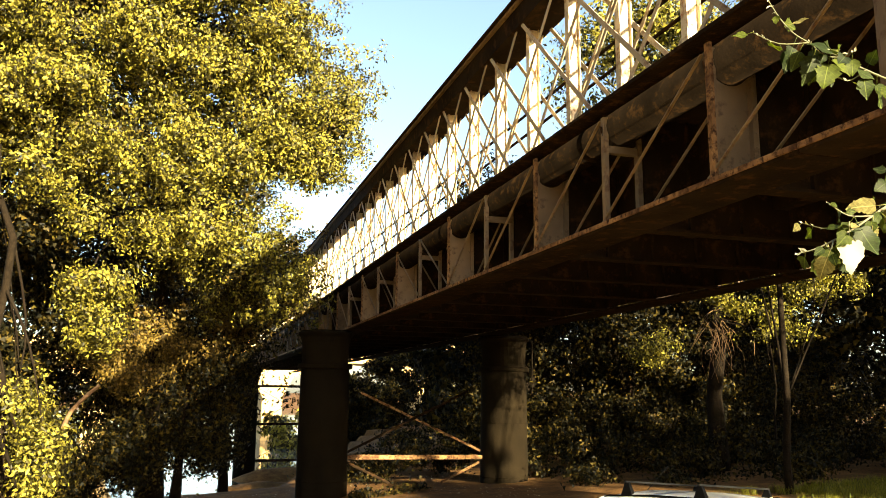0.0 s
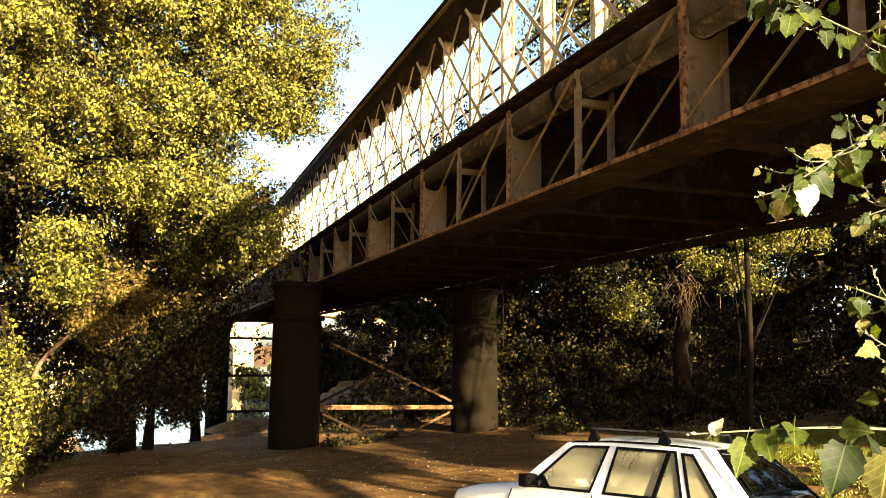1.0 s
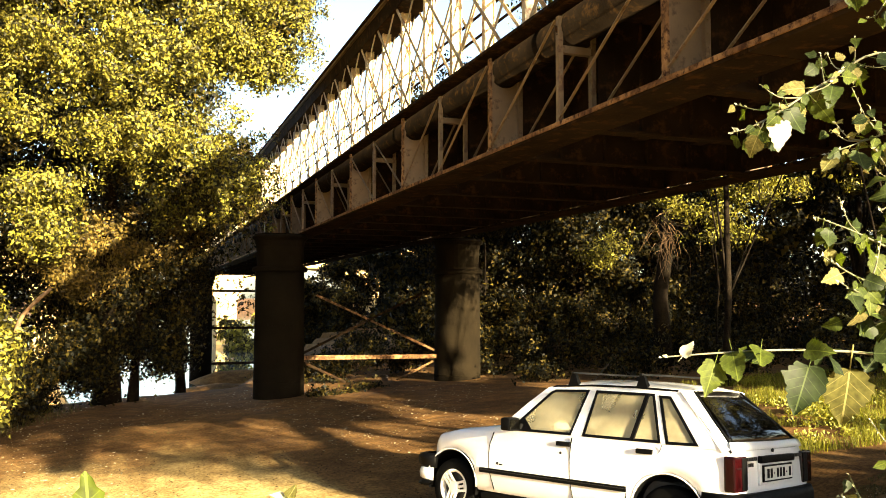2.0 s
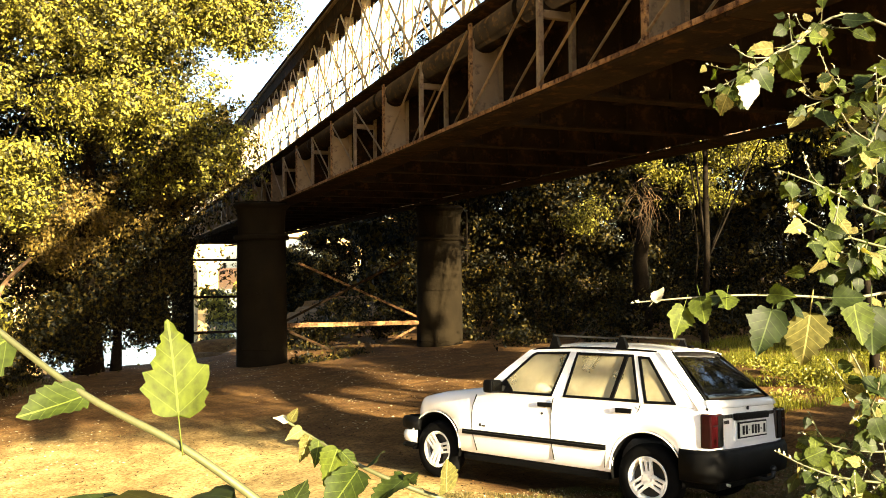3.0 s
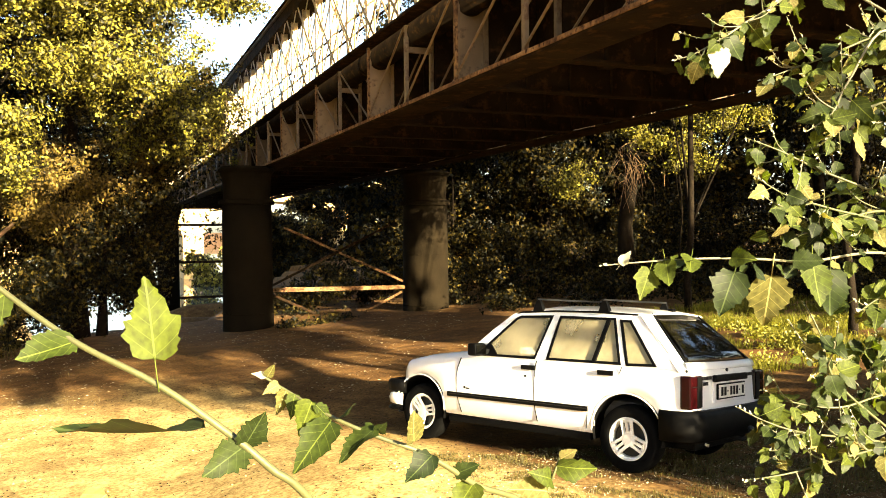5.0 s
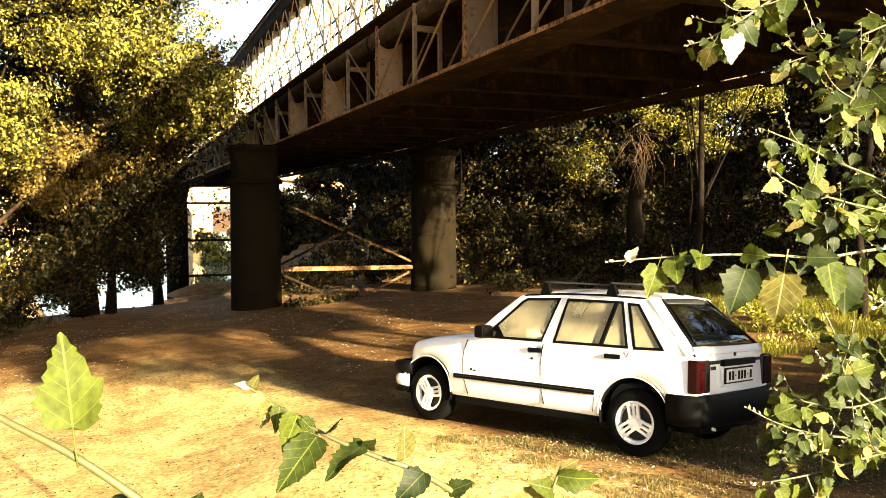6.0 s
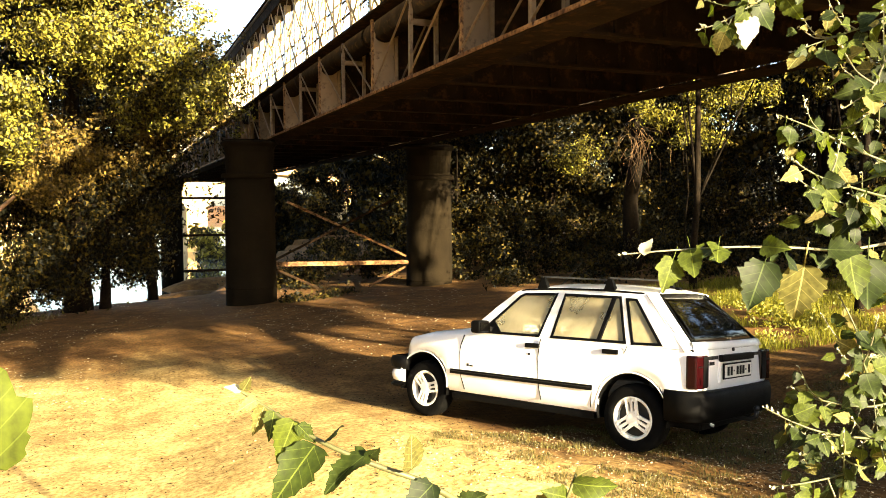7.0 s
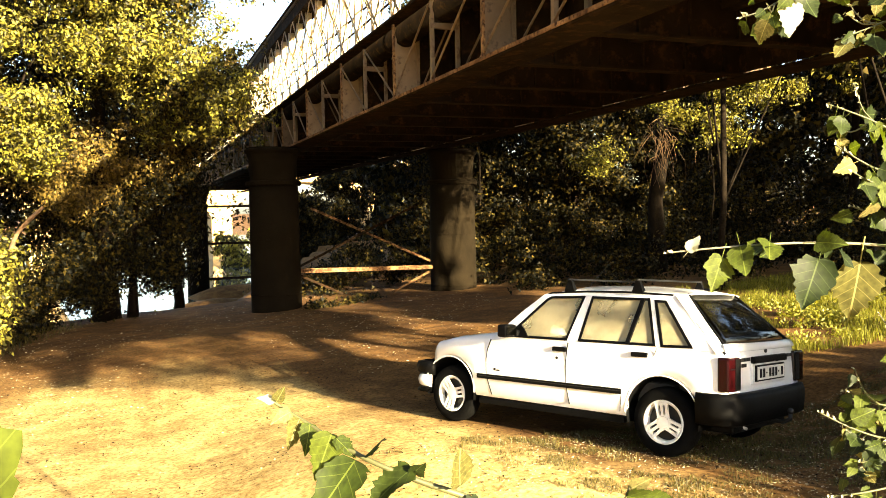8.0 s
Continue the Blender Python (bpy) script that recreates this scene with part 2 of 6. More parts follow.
def ground_material():
    m = bpy.data.materials.new("sandy_ground")
    m.use_nodes = True
    nt = m.node_tree
    b = nt.nodes["Principled BSDF"]
    b.inputs["Roughness"].default_value = 0.95
    b.inputs["Specular IOR Level"].default_value = 0.15
    co = nt.nodes.new("ShaderNodeTexCoord")

    def noise_ramp(scale, p0, p1, c0, c1, detail=8.0, stretch=None):
        n = nt.nodes.new("ShaderNodeTexNoise")
        n.inputs["Scale"].default_value = scale
        n.inputs["Detail"].default_value = detail
        n.inputs["Roughness"].default_value = 0.62
        if stretch:
            mp = nt.nodes.new("ShaderNodeMapping")
            mp.inputs["Scale"].default_value = stretch
            mp.inputs["Rotation"].default_value = (0, 0, radians(-35))
            nt.links.new(co.outputs["Object"], mp.inputs["Vector"])
            nt.links.new(mp.outputs["Vector"], n.inputs["Vector"])
        else:
            nt.links.new(co.outputs["Object"], n.inputs["Vector"])
        r = nt.nodes.new("ShaderNodeValToRGB")
        r.color_ramp.elements[0].position, r.color_ramp.elements[1].position = p0, p1
        r.color_ramp.elements[0].color, r.color_ramp.elements[1].color = (*c0, 1), (*c1, 1)
        nt.links.new(n.outputs["Fac"], r.inputs["Fac"])
        return r.outputs["Color"], n.outputs["Fac"]

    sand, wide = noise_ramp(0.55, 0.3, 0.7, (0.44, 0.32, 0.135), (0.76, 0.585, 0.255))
    shaded_soil, _ = noise_ramp(1.3, 0.3, 0.7, (0.12, 0.060, 0.018), (0.27, 0.150, 0.050))
    # bare sand near the river road, brown earth and leaf mould towards the wood, darkened to carry the shade there
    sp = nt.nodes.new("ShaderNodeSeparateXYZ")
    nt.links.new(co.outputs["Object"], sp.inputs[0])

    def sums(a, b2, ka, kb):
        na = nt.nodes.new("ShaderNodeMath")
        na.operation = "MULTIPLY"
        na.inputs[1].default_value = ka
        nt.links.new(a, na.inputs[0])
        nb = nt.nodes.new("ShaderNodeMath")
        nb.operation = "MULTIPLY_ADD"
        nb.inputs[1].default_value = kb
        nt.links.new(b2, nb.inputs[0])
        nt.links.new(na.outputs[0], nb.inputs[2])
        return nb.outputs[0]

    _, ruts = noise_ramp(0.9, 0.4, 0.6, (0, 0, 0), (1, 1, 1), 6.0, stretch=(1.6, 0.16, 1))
    # spreads the darker earth, with its painted shade, round and behind the car
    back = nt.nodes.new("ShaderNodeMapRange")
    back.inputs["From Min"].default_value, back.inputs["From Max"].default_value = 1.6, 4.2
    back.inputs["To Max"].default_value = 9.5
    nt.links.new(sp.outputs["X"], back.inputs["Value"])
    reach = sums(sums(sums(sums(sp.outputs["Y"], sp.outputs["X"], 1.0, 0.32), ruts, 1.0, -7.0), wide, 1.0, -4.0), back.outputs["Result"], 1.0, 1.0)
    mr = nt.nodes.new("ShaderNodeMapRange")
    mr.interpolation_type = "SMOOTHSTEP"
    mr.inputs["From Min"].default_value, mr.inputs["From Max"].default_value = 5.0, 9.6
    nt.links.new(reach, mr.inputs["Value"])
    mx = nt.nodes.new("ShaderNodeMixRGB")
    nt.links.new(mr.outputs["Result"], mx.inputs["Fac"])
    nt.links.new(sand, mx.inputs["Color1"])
    nt.links.new(shaded_soil, mx.inputs["Color2"])
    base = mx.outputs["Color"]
    track, _ = noise_ramp(0.5, 0.4, 0.62, (0.62, 0.60, 0.56), (1.05, 1.0, 0.95), stretch=(0.35, 2.2, 1))
    m1 = nt.nodes.new("ShaderNodeMixRGB")
    m1.blend_type = "MULTIPLY"
    m1.inputs["Fac"].default_value = 0.5
    nt.links.new(base, m1.inputs["Color1"])
    nt.links.new(track, m1.inputs["Color2"])
    grain, gf = noise_ramp(24.0, 0.34, 0.60, (0.42, 0.36, 0.28), (1.12, 1.09, 1.02), 14.0)
    m2 = nt.nodes.new("ShaderNodeMixRGB")
    m2.blend_type = "MULTIPLY"
    m2.inputs["Fac"].default_value = 0.95
    nt.links.new(m1.outputs[0], m2.inputs["Color1"])
    nt.links.new(grain, m2.inputs["Color2"])
    clods, _ = noise_ramp(3.2, 0.42, 0.6, (0.62, 0.56, 0.46), (1.06, 1.04, 1.0), 6.0)
    m3 = nt.nodes.new("ShaderNodeMixRGB")
    m3.blend_type = "MULTIPLY"
    m3.inputs["Fac"].default_value = 0.7
    nt.links.new(m2.outputs[0], m3.inputs["Color1"])
    nt.links.new(clods, m3.inputs["Color2"])
    nt.links.new(m3.outputs[0], b.inputs["Base Color"])
    bp = nt.nodes.new("ShaderNodeBump")
    bp.inputs["Strength"].default_value = 0.38
    bp.inputs["Distance"].default_value = 0.02
    nt.links.new(gf, bp.inputs["Height"])
    nt.links.new(bp.outputs["Normal"], b.inputs["Normal"])
    return m


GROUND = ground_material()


# ---- builders ----
def finish(name, bm, mat, smooth=False):
    me = bpy.data.meshes.new(name)
    bm.to_mesh(me)
    bm.free()
    for one in (mat if isinstance(mat, (list, tuple)) else [mat]):
        me.materials.append(one)
    if smooth:
        for p in me.polygons:
            p.use_smooth = True
    return me


def part(name, bm, mat, parent=None, label="", smooth=False):
    ob = new(name, bm if isinstance(bm, bpy.types.Mesh) else finish(name, bm, mat, smooth))
    if parent is not None:
        ob.parent = parent
    if label:
        tagged(ob, label)
    return ob


def thing(name, label, category, group="", kind="", m=None):
    e = new(name)
    e.empty_display_size = 0.2
    if m is not None:
        e.matrix_basis = m
    return tagged(e, label, category, group, kind)


def add_box(bm, lo, hi, bevel=0.0):
    c = [(a + b) / 2 for a, b in zip(lo, hi)]
    s = [b - a for a, b in zip(lo, hi)]
    g = bmesh.ops.create_cube(bm, size=1.0, matrix=Matrix.Translation(c) @ Matrix.Diagonal((*s, 1)))
    if bevel > 0:
        es = {e for v in g["verts"] for e in v.link_edges}
        bmesh.ops.bevel(bm, geom=list(es), offset=bevel, segments=2, affect="EDGES", profile=0.6)
    return bm


def add_bar(bm, a, b, w, h, up=(0, 0, 1)):
    """A straight bar of w x h section from a to b."""
    a, b = Vector(a), Vector(b)
    d = (b - a).normalized()
    s = d.cross(Vector(up))
    s = s.normalized() if s.length > 1e-5 else Vector((1, 0, 0))
    u = s.cross(d)
    vs = [bm.verts.new(p + s * x * w / 2 + u * y * h / 2) for p in (a, b) for x, y in ((-1, -1), (1, -1), (1, 1), (-1, 1))]
    for f in ((3, 2, 1, 0), (4, 5, 6, 7), (0, 1, 5, 4), (1, 2, 6, 5), (2, 3, 7, 6), (3, 0, 4, 7)):
        bm.faces.new([vs[i] for i in f])
    return bm


def add_tube(bm, pts, radii, sides=8, jitter=0.0, rng=None):
    """A tapered tube along a line of points, with closed ends."""
    pts = [Vector(p) for p in pts]
    rings = []
    ref = Vector((0.31, 0.17, 0.93))
    for i, p in enumerate(pts):
        d = (pts[min(i + 1, len(pts) - 1)] - pts[max(i - 1, 0)]).normalized()
        s = d.cross(ref)
        s = s.normalized() if s.length > 1e-4 else Vector((1, 0, 0))
        u = s.cross(d)
        ring = []
        for k in range(sides):
            a = 2 * math.pi * k / sides
            r = radii[i] * (1 + (rng.uniform(-jitter, jitter) if rng else 0))
            ring.append(bm.verts.new(p + (s * math.cos(a) + u * math.sin(a)) * r))
        rings.append(ring)
    for r0, r1 in zip(rings, rings[1:]):
        for k in range(sides):
            bm.faces.new((r0[k], r0[(k + 1) % sides], r1[(k + 1) % sides], r1[k]))
    bm.faces.new(rings[0][::-1])
    bm.faces.new(rings[-1])
    return bm


def add_lathe(bm, profile, axis="Z", sides=32, close=False):
    """Turns (radius, height) pairs round the axis."""
    rings = []
    for r, h in profile:
        ring = []
        for k in range(sides):
            a = 2 * math.pi * k / sides
            x, y = r * math.cos(a), r * math.sin(a)
            ring.append(bm.verts.new((x, y, h) if axis == "Z" else (x, h, y)))
        rings.append(ring)
    if close:
        rings.append(rings[0])
    for r0, r1 in zip(rings, rings[1:]):
        for k in range(sides):
            f = (r0[k], r0[(k + 1) % sides], r1[(k + 1) % sides], r1[k])
            bm.faces.new(f if axis == "Z" else f[::-1])
    if not close:
        for ring, flip in ((rings[0], axis == "Z"), (rings[-1], axis != "Z")):
            if len({tuple(v.co) for v in ring}) > 2:
                bm.faces.new(ring[::-1] if flip else ring)
    return bm


def smooth_line(pts, n):
    """Points spread along a soft curve through the given ones."""
    pts = [Vector(p) for p in pts]
    out = []
    for i in range(len(pts) - 1):
        p0, p1, p2, p3 = pts[max(i - 1, 0)], pts[i], pts[i + 1], pts[min(i + 2, len(pts) - 1)]
        for k in range(n):
            t = k / n
            out.append(0.5 * (2 * p1 + (p2 - p0) * t + (2 * p0 - 5 * p1 + 4 * p2 - p3) * t * t + (3 * p1 - p0 - 3 * p2 + p3) * t ** 3))
    return out + [pts[-1]]


# ---- ground, bank and river ----
def land(x, y):
    """The height of the trodden clearing: it leans to the river; past the edge the bank falls to the water."""
    xx, yy = max(-14.0, min(14.0, x)), max(-10.0, min(26.0, y))
    z = 0.14 + 0.06 * (xx - 3.5) - 0.02 * (yy - 6.8)
    z += 0.035 * noise.noise(Vector((x * 0.45, y * 0.45, 0.3))) + 0.012 * noise.noise(Vector((x * 1.9, y * 1.9, 4.0)))
    d = math.hypot(x - 4.12, y - 7.0)
    k = min(1.0, max(0.0, (3.8 - d) / 2.3))
    k = k * k * (3 - 2 * k)
    z += (0.962 - 0.0692 * x - 0.0806 * y - 0.006 - z) * k
    edge = 24.2 + 0.5 * noise.noise(Vector((x * 0.4, 2.0, 0.0))) + max(0.0, x - 2.6) * 3.2
    if y > edge:
        d = y - edge
        z -= 2.8 * min(1.0, d / 3.5)
    if y > 260:
        z += min(1.0, (y - 260) / 12.0) * 3.4
    return z


def lines(lo, hi, fine_lo, fine_hi, fine, grow=1.28):
    out = [fine_lo + fine * i for i in range(int((fine_hi - fine_lo) / fine) + 1)]
    s, v = fine, out[-1]
    while v < hi:
        s *= grow
        v += s
        out.append(v)
    s, v = fine, out[0]
    while v > lo:
        s *= grow
        v -= s
        out.insert(0, v)
    return out


def build_ground():
    xs, ys = lines(-1500, 1500, -7, 12, 0.16), lines(-1500, 2500, 1, 27, 0.16)
    verts = [(x, y, land(x, y)) for y in ys for x in xs]
    n = len(xs)
    faces = [(j * n + i, j * n + i + 1, (j + 1) * n + i + 1, (j + 1) * n + i) for j in range(len(ys) - 1) for i in range(n - 1)]
    me = bpy.data.meshes.new("ground")
    me.from_pydata(verts, [], faces)
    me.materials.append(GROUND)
    for p in me.polygons:
        p.use_smooth = True
    return tagged(new("ground", me), "trodden sandy clearing, bare earth sloping gently to a river bank", "ground", kind="structure")


build_ground()
bm = bmesh.new()
add_box(bm, (-600, 27.6, -3.2), (600, 270, -2.35))
tagged(part("water", bm, WATER), "bright river water glinting beyond the bank", "river", kind="structure")

# ---- iron bridge ----
NX0, NX1 = 3.75, 4.16        # near edge girder, outer and inner face
FX0, FX1 = 7.36, 7.77        # far edge girder, inner and outer face
ZB, ZM, ZT = 3.93, 5.10, 6.88   # bottom flange, deck edge, underside of the top boom
Y0, Y1 = -2.325, 62.0
PITCH = 3.335
Y_PLATE = 5.31
POST = 1.112

bridge = thing("iron_bridge", "old riveted iron lattice truss bridge, pale paint flaking to rust", "bridge", kind="structure")


def flange(name, x0, x1, z0, z1, mat, label=""):
    """A long member made of butted lengths, each a part."""
    step = PITCH * 2
    bm = bmesh.new()
    add_box(bm, (x0, 0, z0), (x1, step - 0.006, z1), 0.006)
    me = finish(name, bm, mat)
    for k in range(int((Y1 - Y0) / step) + 1):
        part(name, me, None, bridge, label).location = (0, Y0 + k * step, 0)


def rivets(bm, pts, normal, r=0.013):
    """Small domed rivet heads."""
    n = Vector(normal)
    s = n.orthogonal().normalized()
    u = n.cross(s)
    for p in pts:
        p = Vector(p)
        ring = [bm.verts.new(p + (s * math.cos(a) + u * math.sin(a)) * r) for a in [2 * math.pi * k / 6 for k in range(6)]]
        top = bm.verts.new(p + n * r * 0.7)
        for k in range(6):
            bm.faces.new((ring[k], ring[(k + 1) % 6], top))


for side, (xo, xi, sg) in enumerate(((NX0, NX1, -1), (FX1, FX0, 1))):
    lo, hi = min(xo, xi), max(xo, xi)
    flange("bottom_flange", lo - 0.03, hi + 0.03, ZB - 0.05, ZB - 0.015, DARK_STEEL, "rusty underside of the bottom flange, toned dark for its shade")
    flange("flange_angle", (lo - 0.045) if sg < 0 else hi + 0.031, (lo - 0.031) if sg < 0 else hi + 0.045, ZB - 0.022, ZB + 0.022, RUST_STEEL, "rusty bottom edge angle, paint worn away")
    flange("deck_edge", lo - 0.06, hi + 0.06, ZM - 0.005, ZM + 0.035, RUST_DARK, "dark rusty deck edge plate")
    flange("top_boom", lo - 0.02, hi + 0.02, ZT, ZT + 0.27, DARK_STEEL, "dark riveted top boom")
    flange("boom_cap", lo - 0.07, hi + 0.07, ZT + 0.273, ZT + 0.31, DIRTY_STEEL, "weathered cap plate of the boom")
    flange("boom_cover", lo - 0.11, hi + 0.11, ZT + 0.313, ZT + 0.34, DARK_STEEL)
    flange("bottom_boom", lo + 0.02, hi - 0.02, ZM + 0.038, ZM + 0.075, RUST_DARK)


# shared meshes of the repeated members
def mesh_of(build, mat):
    bm = bmesh.new()
    build(bm)
    return finish("member", bm, mat)


W = NX1 - NX0


def plate_shape(bm):
    add_box(bm, (0.012, -0.012, ZB + 0.004), (W - 0.012, 0.012, ZM - 0.385))
    for s in (1, -1):
        n = 8
        for k in range(n):
            a0, a1 = math.pi / 2 * k / n, math.pi / 2 * (k + 1) / n
            xa, xb = W / 2 + s * 0.19 * math.sin(a0), W / 2 + s * 0.19 * math.sin(a1)
            za, zb = ZM - 0.19 - 0.19 * math.cos(a0), ZM - 0.19 - 0.19 * math.cos(a1)
            vs = [bm.verts.new((x, y, z)) for y in (-0.012, 0.012) for x, z in ((xa, ZM - 0.386), (xb, ZM - 0.386), (xb, zb), (xa, za))]
            for f in ((0, 1, 2, 3), (7, 6, 5, 4)):
                bm.faces.new([vs[i] for i in f])
    for x in (0.0, W - 0.05):
        add_box(bm, (x, -0.062, ZB + 0.004), (x + 0.05, -0.0125, ZM - 0.10))
    pts = [(x, -0.0625, z) for x in (0.025, W - 0.025) for z in np.arange(ZB + 0.08, ZM - 0.15, 0.11)]
    rivets(bm, pts, (0, -1, 0))


def post_shape(bm):
    add_box(bm, (0, -0.03, ZB + 0.004), (0.05, 0.03, ZM - 0.10), 0.003)
    add_box(bm, (0.02, 0.031, ZB + 0.004), (0.03, 0.07, ZM - 0.12))


def tie_shape(bm):
    add_box(bm, (0.051, -0.03, ZM - 0.46), (W - 0.051, 0.03, ZM - 0.385), 0.003)


def cradle_shape(bm):
    for k in range(9):
        a0, a1 = math.pi + math.pi * k / 9, math.pi + math.pi * (k + 1) / 9
        add_bar(bm, (W / 2 + 0.188 * math.cos(a0), 0, ZM - 0.19 + 0.188 * math.sin(a0)), (W / 2 + 0.188 * math.cos(a1), 0, ZM - 0.19 + 0.188 * math.sin(a1)), 0.08, 0.012, (0, 1, 0))


HP = PITCH / 2


def rod_shape(bm):
    add_bar(bm, (0, 0.05, ZB + 0.03), (0, -HP + 0.05, ZM - 0.12), 0.012, 0.026, (1, 0, 0))


ROD_A = mesh_of(rod_shape, DIRTY_STEEL)


def rod_shape_b(bm):
    add_bar(bm, (0, -0.05, ZB + 0.03), (0, HP - 0.05, ZM - 0.12), 0.012, 0.026, (1, 0, 0))


ROD_B = mesh_of(rod_shape_b, DIRTY_STEEL)
PLATE = mesh_of(plate_shape, PLATE_STEEL)
POST_M = mesh_of(post_shape, DIRTY_STEEL)
TIE = mesh_of(tie_shape, DIRTY_STEEL)
CRADLE = mesh_of(cradle_shape, DARK_STEEL)


def edge_shape(bm):
    add_box(bm, (-0.008, -0.070, ZB + 0.004), (0.022, -0.002, ZM - 0.06), 0.003)


EDGE = mesh_of(edge_shape, RUST_STEEL)


def member(name, me, x, y, flip=False, label=""):
    ob = part(name, me, None, bridge, label)
    ob.matrix_basis = Matrix.Translation((x, y, 0)) @ (Matrix.Diagonal((-1, 1, 1, 1)) if flip else Matrix.Identity(4))
    return ob


k_lo, k_hi = int((Y0 - Y_PLATE) / HP), int((Y1 - Y_PLATE) / HP)
for flip, x in ((False, NX0), (True, FX1)):
    for k in range(k_lo, k_hi):
        y = Y_PLATE + k * HP
        if k % 2 == 0 and y > 1.0:
            member("diaphragm_plate", PLATE, x, y, flip)
            member("edge_angle", EDGE, x, y, flip, "rusty edge angle")
        else:
            member("bridge_post", POST_M, x, y, flip)
            member("bridge_post", POST_M, x + (0.05 - W if flip else W - 0.05), y, flip)
            member("post_tie", TIE, x, y, flip)
        member("pipe_cradle", CRADLE, x, y, flip)
        for xo in (0.008, W - 0.008):
            xr = x + (-xo if flip else xo)
            if y < 12.6:
                member("diagonal_rod", ROD_A, xr, y)
            if y > 11.5:
                member("diagonal_rod", ROD_B, xr, y)


def lattice_post(bm):
    for x in (0.130, 0.262):
        add_box(bm, (x, -0.045, ZM + 0.05), (x + 0.012, 0.045, ZT + 0.01))
    add_box(bm, (0.143, -0.005, ZM + 0.05), (0.261, 0.005, ZT + 0.01))
    rivets(bm, [(xx, -0.0052, z) for xx in (0.16, 0.245) for z in np.arange(ZM + 0.2, ZT, 0.16)], (0, -1, 0), 0.012)


H_LAT = ZT - (ZM + 0.06)
RUN = 2 * POST * H_LAT / 2.16


def lattice_a(bm):
    add_bar(bm, (0, 0, ZM + 0.06), (0, RUN, ZT + 0.01), 0.052, 0.011, (1, 0, 0))


def lattice_b(bm):
    add_bar(bm, (0, 0, ZM + 0.06), (0, -RUN, ZT + 0.01), 0.052, 0.011, (1, 0, 0))


LPOST = mesh_of(lattice_post, PALE_STEEL)
LAT_A = mesh_of(lattice_a, GREY_STEEL)
LAT_B = mesh_of(lattice_b, GREY_STEEL)
for flip, x in ((False, NX0), (True, FX1)):
    n_post = int((56 - (-12)) / POST)
    for k in range(9, n_post):
        y = 5.75 + POST * (k - 16)
        member("lattice_post", LPOST, x, y, flip)
        for xo, off in ((0.018, 0.0), (W - 0.018, 0.0)):
            xr = x + (-xo if flip else xo)
            s = -1 if (xo < 0.1) != flip else 1
            member("lattice_bar", LAT_A, xr + 0.007 * s, y + 0.35)
            member("lattice_bar", LAT_B, xr - 0.007 * s, y - 0.35)

# added dark plates on the far girder, filling its openings to read as shade
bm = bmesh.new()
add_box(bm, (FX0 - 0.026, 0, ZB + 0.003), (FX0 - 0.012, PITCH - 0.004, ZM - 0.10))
backing = finish("dark_backing_plate", bm, DARK_STEEL)
for k in range(2, int((Y1 - Y0) / PITCH)):
    part("dark_backing_plate", backing, None, bridge).location = (0, Y0 + k * PITCH, 0)

# handrails along the footway
for z in (5.98, 6.28):
    for x in (NX1 + 0.28, FX0 - 0.28):
        bm = bmesh.new()
        add_tube(bm, [(x, Y0, z), (x, Y1, z)], [0.02, 0.02], 8)
        part("handrail", bm, DARK_STEEL, bridge)

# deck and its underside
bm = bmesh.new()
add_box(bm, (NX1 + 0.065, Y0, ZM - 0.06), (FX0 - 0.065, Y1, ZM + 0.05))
part("deck_slab", bm, DARK_STEEL, bridge, "underside of the deck, toned dark for its shade")


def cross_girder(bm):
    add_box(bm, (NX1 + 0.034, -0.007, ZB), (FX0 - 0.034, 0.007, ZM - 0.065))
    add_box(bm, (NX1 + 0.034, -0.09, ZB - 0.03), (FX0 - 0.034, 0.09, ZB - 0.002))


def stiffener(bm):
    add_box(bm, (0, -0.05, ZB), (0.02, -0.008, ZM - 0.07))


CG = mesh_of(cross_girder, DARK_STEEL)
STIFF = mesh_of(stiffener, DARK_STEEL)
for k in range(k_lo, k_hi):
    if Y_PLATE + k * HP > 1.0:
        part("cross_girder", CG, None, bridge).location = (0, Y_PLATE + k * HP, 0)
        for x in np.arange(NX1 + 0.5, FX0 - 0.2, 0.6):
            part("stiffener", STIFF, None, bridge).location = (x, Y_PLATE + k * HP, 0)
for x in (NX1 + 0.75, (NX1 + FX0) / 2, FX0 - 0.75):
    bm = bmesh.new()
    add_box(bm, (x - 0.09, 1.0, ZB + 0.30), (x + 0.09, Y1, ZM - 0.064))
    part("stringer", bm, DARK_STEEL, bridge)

# pipes carried in the edge girders
for x in ((NX0 + NX1) / 2, (FX0 + FX1) / 2):
    pipe = thing("water_pipe", "dark tarred water main carried along the bridge edge", "pipe", group="water mains on the bridge")
    bm = bmesh.new()
    add_tube(bm, [(x, Y0, ZM - 0.19), (x, Y1, ZM - 0.19)], [0.178, 0.178], 20)
    part("pipe_wall", bm, PIPE_TAR, pipe, smooth=True)
    y = Y_PLATE + 0.55 - 8 * HP
    me = None
    while y < 40:
        if me is None:
            bm = bmesh.new()
            add_lathe(bm, [(0.16, -0.05), (0.183, -0.05), (0.183, 0.05), (0.16, 0.05)], "Y", 20, close=True)
            me = finish("joint", bm, PIPE_TAR)
        part("pipe_collar", me, None, pipe).location = (x, y, ZM - 0.19)
        y += HP * 3


